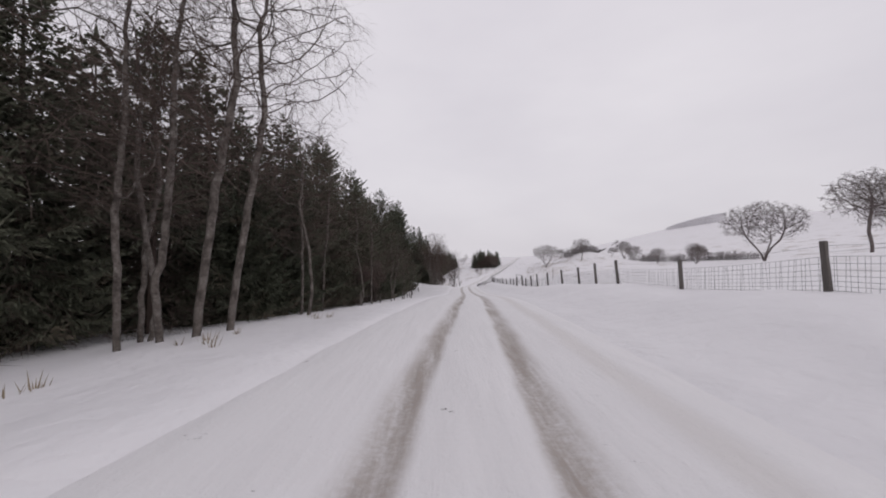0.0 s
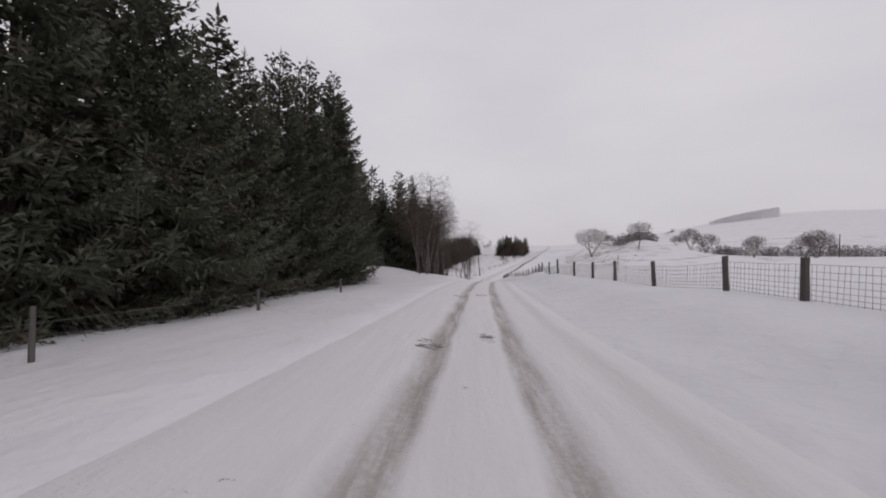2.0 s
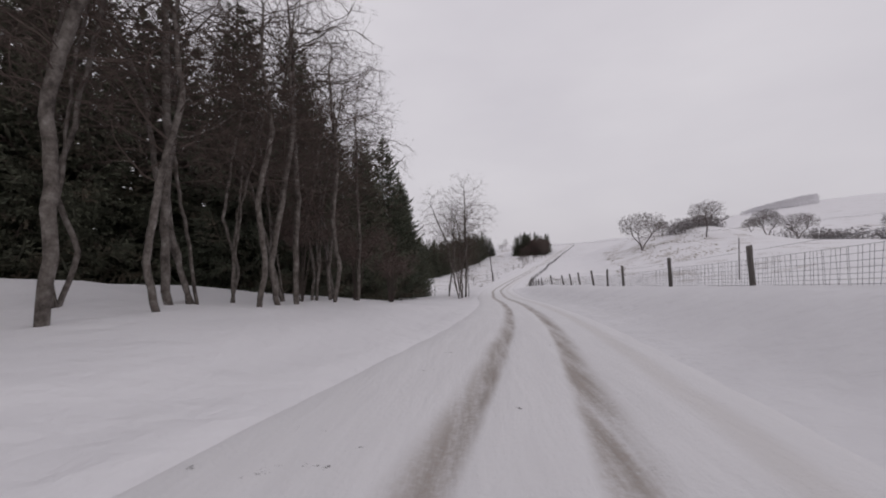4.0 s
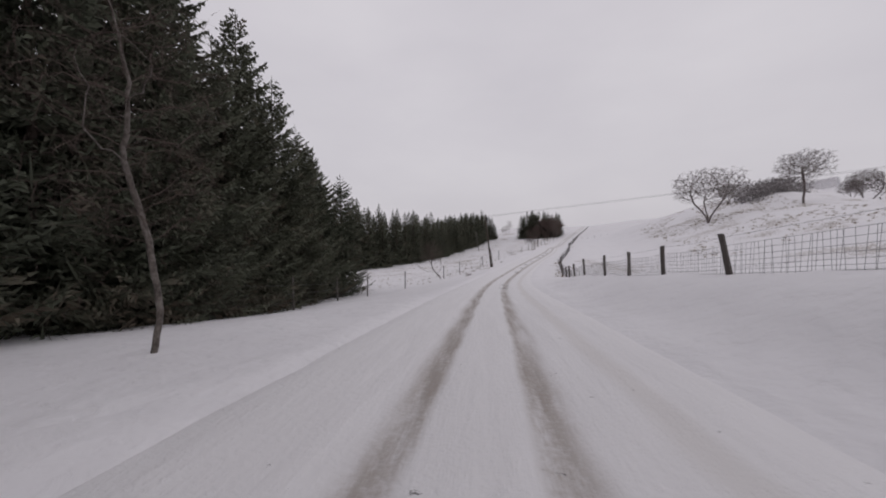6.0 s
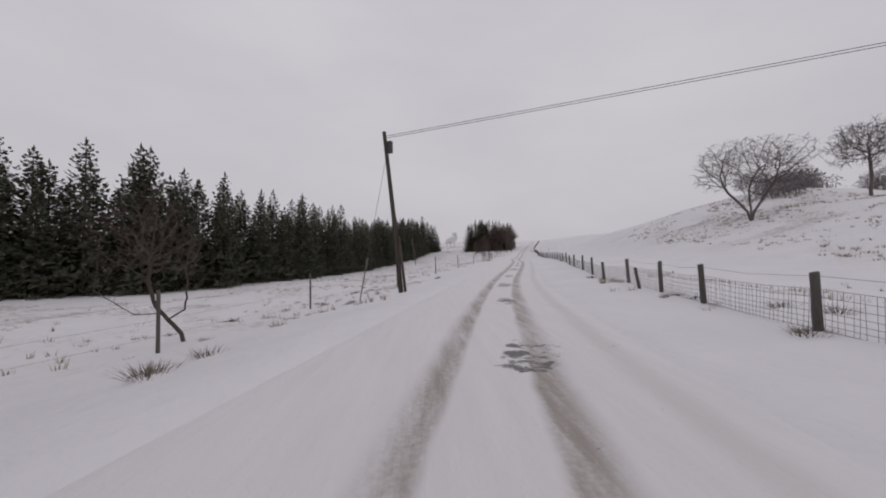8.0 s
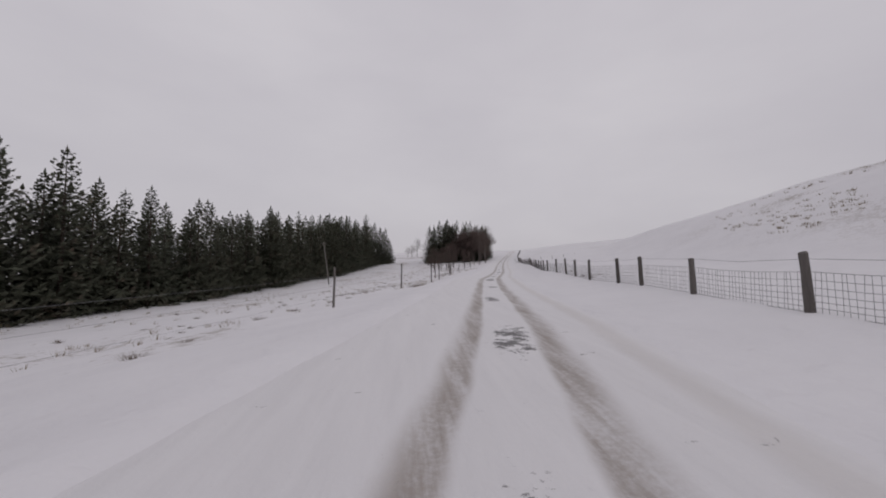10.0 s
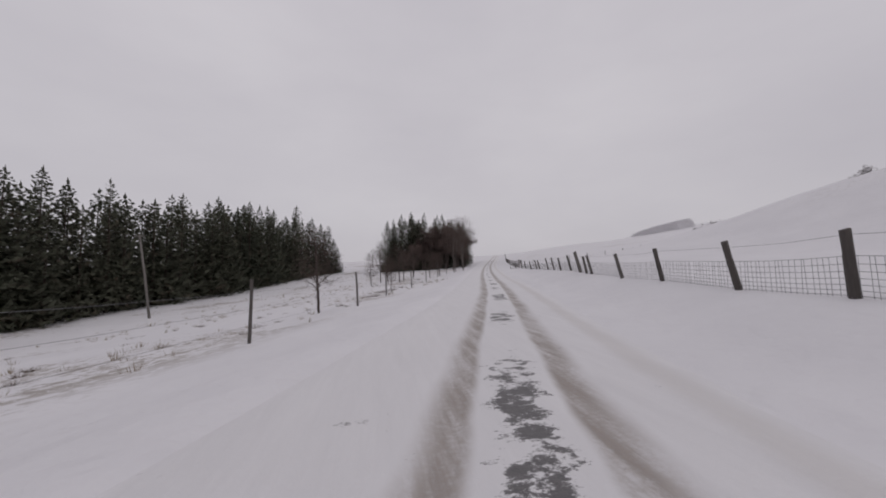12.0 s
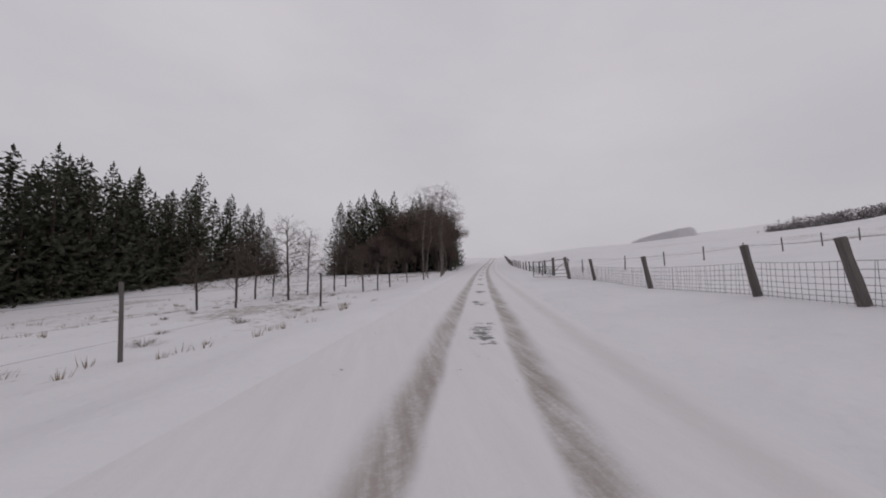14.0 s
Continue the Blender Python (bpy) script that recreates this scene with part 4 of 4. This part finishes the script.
def hill_plantation(name, corners, height, count, seed, label):
    """A block of young trees on the far hillside between four corners."""
    rng = random.Random(seed)
    s = Soup()
    for _ in range(count):
        u, v = rng.random(), rng.random()
        x, y = [(corners[0][i] * (1 - u) + corners[1][i] * u) * (1 - v) + (corners[3][i] * (1 - u) + corners[2][i] * u) * v for i in (0, 1)]
        bush(s, rng, x, y, ground_z(x, y) - 0.5, height * rng.uniform(0.7, 1.2))
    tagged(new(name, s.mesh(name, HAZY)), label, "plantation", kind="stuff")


scrub = "grey-brown band of leafless scrub along a snowy brow"
scrub_band("brow_scrub", [(130, 346), (134, 341)], 1.0, 1.8, 80, 61, scrub)
scrub_band("brow_scrub", [(132, 343), (141, 331), (145, 325)], 1.6, 2.8, 290, 64, scrub)
scrub_band("brow_scrub", [(79, 229), (92, 237), (104, 244)], 1.6, 4.4, 120, 62, scrub)
scrub_band("brow_scrub", [(122, 233), (150, 215), (172, 197)], 2.0, 4.6, 200, 65, scrub)
scrub_band("hillside_copse", [(151, 318.5), (158, 319.5)], 0.8, 2.4, 18, 63, "small dark copse on the open hillside")
scrub_band("ditch_rushes", [(24, 177), (28.5, 173.8), (32.5, 169.8), (38.8, 166.4), (47, 163.6)], 0.12, 0.4, 420, 66, "dark line of withered rushes along a field ditch")
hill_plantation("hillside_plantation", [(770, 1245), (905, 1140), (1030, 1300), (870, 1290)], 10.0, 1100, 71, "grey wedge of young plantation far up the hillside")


# ---- poles, fences, gates ----
def pole(name, x, y, height, lean, wood, label, box=False, bar=False, radius=0.13):
    ob = thing(name, (x, y, ground_z(x, y)), label, "utility pole")
    s = Soup()
    s.tube([(0, 0, -0.6), (lean * height * 0.5, 0, height * 0.5), (lean * height, 0, height)], [radius, radius * 0.88, radius * 0.75], 9)
    part_of("shaft", s.mesh("pole_shaft", wood, True), ob)
    if box:
        b = Soup()
        x0 = lean * height * 0.9
        b.tube([(x0 + 0.22, 0, height * 0.87), (x0 + 0.20, 0, height * 0.94)], [0.15, 0.15], 8)
        drum = part_of("transformer", b.mesh("pole_transformer", CERAMIC), ob, "small dark grey transformer drum")
        b = Soup()
        b.box((x0, -0.03, height * 0.89), (x0 + 0.1, 0.03, height * 0.91))
        part_of("bracket", b.mesh("pole_bracket", STEEL), drum)
        c = Soup()
        foot, head = Vector((-1.8, -1.9, -0.2)), Vector((lean * height * 0.86, 0.0, height * 0.86))
        c.tube([tuple(head), tuple(foot)], [0.010, 0.010], 4)
        part_of("stay_wire", c.mesh("pole_stay", CABLE), ob)
        g = Soup()
        g.tube([tuple(foot), tuple(foot.lerp(head, 0.27))], [0.03, 0.03], 6)
        part_of("stay_guard", g.mesh("pole_stay_guard", GREYPOLE), ob, "pale grey guard tube on the stay wire")
        t = Soup()
        t.tube([(0.24, -0.12, -0.5), (lean * 2.9 + 0.16, -0.12, 2.9)], [0.075, 0.065], 8)
        part_of("strut", t.mesh("pole_strut", POLEWOOD, True), ob, "short timber stub strapped to the foot of the pole")
    if bar:
        b = Soup()
        b.box((lean * height - 0.5, -0.05, height - 0.28), (lean * height + 0.5, 0.05, height - 0.16))
        arm = part_of("crossarm", b.mesh("pole_crossarm", wood), ob)
        for dx in (-0.42, 0.42):
            c = Soup()
            c.tube([(dx + lean * height, 0, height - 0.16), (dx + lean * height, 0, height - 0.02)], [0.035, 0.045], 7)
            part_of("insulator", c.mesh("pole_insulator", CERAMIC), arm)
    return ob


pole("utility_pole", 9.2, 178.3, 8.3, -0.12, POLEWOOD, "leaning creosoted wooden utility pole beside the road", True)
pole("utility_pole", 5.9, 287.2, 9.0, -0.15, GREYPOLE, "silvered wooden utility pole with a short crossarm in a field", False, True)
pole("utility_pole", -22, 183, 8.0, -0.06, GREYPOLE, "silvered wooden utility pole with a short crossarm before the plantation", False, True)
pole("utility_pole", 42.3, 137, 6.5, 0.0, GREYPOLE, "slim grey wooden pole in the snowy field", False, False, 0.09)
pole("utility_pole", 103, 145, 8.5, 0.0, POLEWOOD, "dark wooden utility pole far up the snowy field", False, False)


def cable(a, b, sag, label):
    s = Soup()
    pts = [tuple(Vector(a).lerp(Vector(b), k / 24) - Vector((0, 0, 4 * sag * (k / 24) * (1 - k / 24)))) for k in range(25)]
    s.tube(pts, [0.013] * 25, 4)
    tagged(new("overhead_cable", s.mesh("cable", CABLE)), label, "cable", "overhead cables")


zp = ground_z(9.2, 178.3)
far_top = ground_z(103, 145) + 8.5
cable((8.3, 178.35, zp + 8.1), (103, 145.1, far_top - 0.1), 0.4, "thin black overhead cable crossing above the road")
cable((8.3, 178.25, zp + 7.96), (103, 144.9, far_top - 0.3), 0.4, "thin black overhead cable crossing above the road")


def post_mesh(name, height, width, seed, sides=6):
    """A weathered fence post, slightly tapered and bent, with a chamfered rough-sawn top."""
    rng = random.Random(seed)
    s = Soup()
    bend = rng.uniform(-0.012, 0.012)
    pts = [(0, 0, -0.35), (bend, 0, height * 0.35), (bend * 1.4, 0.003, height * 0.7), (bend * 0.3, 0.004, height - 0.015), (bend * 0.3, 0.006, height)]
    s.tube(pts, [width * 0.53, width * 0.51, width * 0.47, width * 0.49, width * 0.42], sides)
    me = s.mesh(name, POST)
    # split faces and a top sawn at a slant
    for v in me.vertices:
        v.co.x *= 1 + rng.uniform(-0.09, 0.09)
        v.co.y *= 1 + rng.uniform(-0.09, 0.09)
        if v.co.z > height - 0.03:
            v.co.z += v.co.x * 0.25 * (1 if seed % 2 else -1) + rng.uniform(-0.012, 0.012)
    return me


POSTS = [post_mesh("fence_post", 1.08, 0.145, 1, 7), post_mesh("fence_post", 1.03, 0.15, 2, 5), post_mesh("fence_post", 1.12, 0.135, 3, 6)]
STRAINER = post_mesh("strainer_post", 1.32, 0.20, 5, 8)
SHORT = post_mesh("short_post", 0.8, 0.12, 8, 6)
THIN = [post_mesh("thin_post", 1.90, 0.11, 6), post_mesh("thin_post", 2.02, 0.115, 7)]
FIELD_POST = post_mesh("field_post", 1.0, 0.09, 9)


def right_fence():
    """Stock fence along the right-hand verge: posts, square netting and one top wire."""
    gaps = ((43.1, 47.8), (295.5, 299.8))
    rng = random.Random(3)
    # stretches where the posts stand at known places; the rest goes on at the same pace
    known = [8.0, 13.1, 17.9, 20.5, 23.1, 26.4, 30.0, 33.5, 37.0, 40.6, 43.1, 47.8, 50.1, 52.3, 55.9, 59.4, 62.5, 66.2, 71.1, 75.6, 82.0, 87.0, 92.6, 97.6, 103.4,
             118.5, 123.9, 130.3, 133.7, 136.9, 140.5, 145.6, 149.6, 152.9, 155.8, 160.8, 163.7, 166.6, 170.1, 172.7, 176.0, 180.2, 183.2, 187.1, 192.2,
             220.9, 223.0, 227.0, 229.9, 232.4, 236.0, 240.8, 243.6, 246.2, 249.9, 252.4, 255.9, 259.3, 263.5, 264.5, 265.7, 267.9, 270.9, 273.2, 275.6, 280.2, 282.0, 286.0, 291.0, 295.5, 299.8]
    known = [-20.0] + known + [430.0]
    stations = []
    for a, b in zip(known, known[1:]):
        n = 1 if b - a < 6.6 else round((b - a) / 3.2)
        stations += [a + (b - a) * (k + (rng.uniform(-0.1, 0.1) if k else 0)) / n for k in range(n)]

    def place(st):
        x, y, _ = at_road(st, fence_off(st))
        return float(x), float(y), ground_z(float(x), float(y))

    spots = [place(s) for s in stations]
    ob = thing("stock_fence", spots[0], "weathered post and wire stock fence with square netting along the verge", "fence")
    base = Vector(spots[0])
    for st, p in zip(stations, spots):
        end = any(abs(st - e) < 0.01 for g in gaps for e in g)
        q = part_of("post", STRAINER if end or abs(st - 265.7) < 0.1 or abs(st - 172.5) < 0.1 else rng.choice(POSTS), ob)
        # the posts have been pushed over a little, most where the snow drifts against them
        lean = 12 if 250 < st < 296 or 108 < st < 131 else 3
        tall = rng.uniform(0.92, 0.98) if 246 < st < 294 else rng.uniform(0.82, 0.88) if 38 < st < 51 else rng.uniform(0.9, 0.98) if st > 110 else rng.uniform(0.78, 0.86) if 51 < st < 67 else 1.0
        q.matrix_basis = Matrix.Translation(Vector(p) - base) @ Matrix.Diagonal((1, 1, tall, 1)) @ pose(0, 0, 0, rng.uniform(-2, 2) - lean * 0.5, rng.uniform(-3, 1) - lean * 0.7, 0) @ pose(0, 0, 0, 0, 0, rng.uniform(0, 60))
    for st in (157.3, 174.2):
        p = Vector(place(st)) - base
        q = part_of("post", SHORT, ob, "short leaning post in the netting")
        q.matrix_basis = Matrix.Translation(p + Vector((-0.2, 0, 0))) @ pose(0, 0, 0, -4, -9, 0)
    net, tops = Soup(), [Soup()]

    def up(h):
        return Vector((0, 0, h))

    for (s0, a), (s1, b) in zip(zip(stations, spots), zip(stations[1:], spots[1:])):
        if any(abs(s0 - g[0]) < 0.01 for g in gaps):
            tops.append(Soup())
            continue
        a, b = Vector(a) - base, Vector(b) - base
        n = max(2, int((b - a).length / 0.115)) if s0 < 310 else 4
        sag = rng.uniform(0.0, 0.05)
        deep = 0.86 if s0 > 240 else 1.0

        def wire_at(u, h):
            return a.lerp(b, u) + up(h - sag * (1 - (2 * u - 1) ** 2) * (0.4 + h))

        for h in (0.03, 0.12, 0.22, 0.33, 0.45, 0.58, 0.72):
            net.tube([wire_at(u, h * deep) for u in (0, 0.33, 0.67, 1)], [0.0052] * 4, 3, False)
        for i in range(1, n):
            u = i / n + rng.uniform(-0.01, 0.01)
            net.tube([wire_at(u, 0.0), wire_at(u + rng.uniform(-0.012, 0.012), 0.72 * deep)], [0.0038, 0.0038], 3, False)
        tops[-1].tube([wire_at(u, 0.94) for u in (0, 0.5, 1)], [0.0045] * 3, 3, False)
    tagged(part_of("netting", net.mesh("fence_netting", WIRE), ob, "grey square-mesh wire netting"), kind="stuff")
    for top in tops:
        part_of("top_wire", top.mesh("fence_top_wire", WIRE), ob)


def plain_fence(name, spots, posts, heights, label, seed):
    """Thin posts with plain wires, post by post along the given places."""
    rng = random.Random(seed)
    spots = [(x, y, ground_z(x, y)) for x, y in spots]
    ob = thing(name, spots[0], label, "fence")
    base = Vector(spots[0])
    for p in spots:
        q = part_of("post", rng.choice(posts), ob)
        q.matrix_basis = Matrix.Translation(Vector(p) - base) @ pose(0, 0, 0, rng.uniform(-2.5, 2.5), rng.uniform(-3.5, 1.5), 0) @ pose(0, 0, 0, 0, 0, rng.uniform(0, 60))
    for h in heights:
        w = Soup()
        for a, b in zip(spots, spots[1:]):
            a, b = Vector(a) - base, Vector(b) - base
            w.tube([a + Vector((0, 0, h)), a.lerp(b, 0.5) + Vector((0, 0, h - 0.05)), b + Vector((0, 0, h))], [0.004] * 3, 3, False)
        part_of("wire", w.mesh("fence_wire", WIRE), ob)


def field_gate(st, o, width, label, turn=0.0, post=False):
    """A tubular steel field gate with its bars and braces, hung along the fence line."""
    x, y, _ = at_road(st, o)
    z = ground_z(float(x), float(y))
    c, s = heading(np.float64(st))
    ob = thing("field_gate", (float(x), float(y), z), label, "gate", "", math.degrees(math.atan2(float(c), float(s))) + turn)
    f = Soup()
    f.tube([(0.1, 0, 0.12), (0.1, 0, 1.14)], [0.026, 0.026], 8)
    f.tube([(width - 0.1, 0, 0.12), (width - 0.1, 0, 1.14)], [0.026, 0.026], 8)
    f.tube([(0.1, 0, 1.14), (width - 0.1, 0, 1.14)], [0.026, 0.026], 8)
    gate_frame = part_of("gate_frame", f.mesh("gate_frame", STEEL, True), ob)
    for h in (0.22, 1.04):
        k = Soup()
        k.box((-0.02, -0.025, h - 0.03), (0.11, 0.025, h + 0.03))
        part_of("hinge", k.mesh("gate_hinge", STEEL), gate_frame)
    k = Soup()
    k.tube([(width - 0.16, 0.04, 0.82), (width + 0.04, 0.04, 0.82)], [0.014, 0.014], 6)
    part_of("latch", k.mesh("gate_latch", STEEL), gate_frame)
    for h in (0.12, 0.32, 0.52, 0.76):
        b = Soup()
        b.tube([(0.1, 0, h), (width - 0.1, 0, h)], [0.018, 0.018], 6)
        part_of("bar", b.mesh("gate_bar", STEEL, True), ob)
    for x0, x1 in ((0.15, width / 2), (width - 0.15, width / 2)):
        b = Soup()
        b.tube([(x0, 0.03, 1.1), (x1, 0.03, 0.14)], [0.014, 0.014], 6)
        part_of("brace", b.mesh("gate_brace", STEEL, True), ob)
    if post:
        q = part_of("gate_post", THIN[0], ob, "tall dark timber gate post")
        q.matrix_basis = pose(width + 0.1, 0, 0)
    return ob


right_fence()
wood_side = [at_road(st, o) for st, o in ((27, -8.4), (32.5, -8.2), (38.5, -7.2), (42, -6.9), (48, -8.0), (55, -8.2), (62.5, -8.1), (70.5, -10.3), (76, -12.2))]
plain_fence("old_fence", [(float(p[0]), float(p[1])) for p in wood_side], [SHORT, FIELD_POST], (0.35, 0.7), "low dark posts with plain wires along the edge of the wood", 9)
plain_fence("wire_fence", [(-3.6, 133.5), (-3.2, 140.8), (-3.5, 148), (-3.4, 155), (-1.1, 161.7), (2.4, 170.9), (4.0, 180), (7.8, 191.5), (11.4, 203), (15.0, 214.5), (18.75, 226), (21.9, 235.9),
                           (24.9, 245.8), (26.6, 255.8), (29.1, 265), (30.7, 276.5), (33.55, 285), (36.4, 296), (39.4, 305), (42.4, 314), (45.6, 324), (49, 335), (53, 348), (58, 364), (63, 380)],
            THIN, (0.5, 1.0, 1.5), "tall thin weathered posts with plain wires beside the road", 10)
plain_fence("field_fence", [(51.5, 300.3), (54.2, 299.4), (57, 298.5), (59.8, 298), (62.6, 297.5), (65.4, 297), (68.2, 296.5), (71, 296), (73.8, 295.6), (76.6, 295.2), (80, 294.6)],
            [FIELD_POST], (0.55, 0.8), "low line of thin posts with plain wire across the snowy field", 11)
field_gate(43.1, fence_off(43.1), 4.7, "closed grey tubular steel field gate in the stock fence")
field_gate(295.5, fence_off(295.5), 4.6, "closed grey tubular steel field gate in the stock fence", 18)
field_gate(88, -14.4, 3.0, "closed grey steel field gate at the edge of the wood", 86, True)


# ---- withered grass and heather standing out of the snow ----
def tufts(name, areas, seed, label, tall=0.32, spread=1.0, blade=0.014):
    rng = random.Random(seed)
    s = Soup()
    for (y0, y1, o0, o1, count) in areas:
        for _ in range(count):
            st, o = rng.uniform(y0, y1), rng.uniform(o0, o1)
            x, y, _ = at_road(st, o)
            x, y = float(x), float(y)
            if noise.noise((x * 0.11, y * 0.11, 9.0)) < -0.08:
                continue
            z, w = ground_z(x, y), rng.uniform(0.10, 0.32)
            w *= spread
            for _ in range(11):
                a, r, h = rng.uniform(0, 6.28), rng.uniform(0, w), tall * rng.uniform(0.35, 1.0)
                p = Vector((x + math.cos(a) * r, y + math.sin(a) * r, z - 0.04))
                b = Vector((-math.sin(a), math.cos(a), 0)) * blade
                s.tri(p - b, p + b, p + Vector((math.cos(a) * h * 0.45, math.sin(a) * h * 0.45, h)))
    tagged(new(name, s.mesh(name, GRASS)), label, "grass", kind="stuff")


tufts("withered_grass", [(160, 230, -32, -8, 420), (230, 330, -42, -8, 700), (150, 190, 6.5, 20, 160), (156, 170, 4.8, 6.4, 60), (168, 178, 4.3, 5.3, 20), (163, 176, -7, -4.4, 34), (233, 241, -7, -4.6, 20), (282, 294, -8, -5.6, 26), (4, 14, -7, -5, 12)], 71, "tufts of withered grass standing out of the snow")
tufts("withered_heather", [(186, 250, 26, 52, 900), (225, 262, 26, 60, 500)], 72, "withered heather and grass on the snowy bank", 0.34, 2.2, 0.035)


def tussocks(name, spots, seed, label):
    """Thick clumps of withered grass and rush, each a dome of many blades with snow round its foot."""
    rng = random.Random(seed)
    s = Soup()
    for x, y, r in spots:
        z = ground_z(x, y) - 0.03
        for _ in range(int(110 * r / 0.3)):
            a, q = rng.uniform(0, 6.28), r * math.sqrt(rng.random())
            h = (0.34 - 0.45 * q) * rng.uniform(0.5, 1.15) * r / 0.3
            p = Vector((x + math.cos(a) * q * 1.3, y + math.sin(a) * q, z))
            lay = Vector((math.cos(a) * q * 0.9 + rng.gauss(0, 0.07), math.sin(a) * q * 0.9 + rng.gauss(0, 0.07), max(0.06, h)))
            w = Vector((-math.sin(a), math.cos(a), 0)) * 0.008
            s.tri(p - w, p + w, p + lay)
    tagged(new(name, s.mesh(name, RUSHES)), label, "grass", kind="stuff")


clumps = [(6.25, 165.5, 0.30), (5.9, 165.9, 0.24), (6.2, 167.0, 0.24), (22.9, 235.4, 0.4), (23.4, 235.9, 0.3), (29.8, 278.0, 0.34), (29.2, 278.6, 0.3), (30.2, 281.8, 0.34), (30.7, 282.4, 0.26), (31.5, 283.6, 0.34),
          (32.5, 287.8, 0.34), (34.1, 291.0, 0.26), (18.8, 166.6, 0.24), (18.6, 167.6, 0.2)]
clump_rng = random.Random(81)
for y0, y1, o0, o1, count in ((168, 192, -15, -6.4, 55), (192, 262, -26, -7.5, 90), (262, 312, -24, -7.5, 70), (162, 182, 5.0, 5.8, 16), (226, 236, 5.5, 6.6, 5)):
    for _ in range(count):
        px, py, _ = at_road(clump_rng.uniform(y0, y1), clump_rng.uniform(o0, o1))
        clumps.append((float(px), float(py), clump_rng.uniform(0.10, 0.22)))
tussocks("withered_tussocks", clumps, 73, "brown tussocks of withered grass half buried in snow")
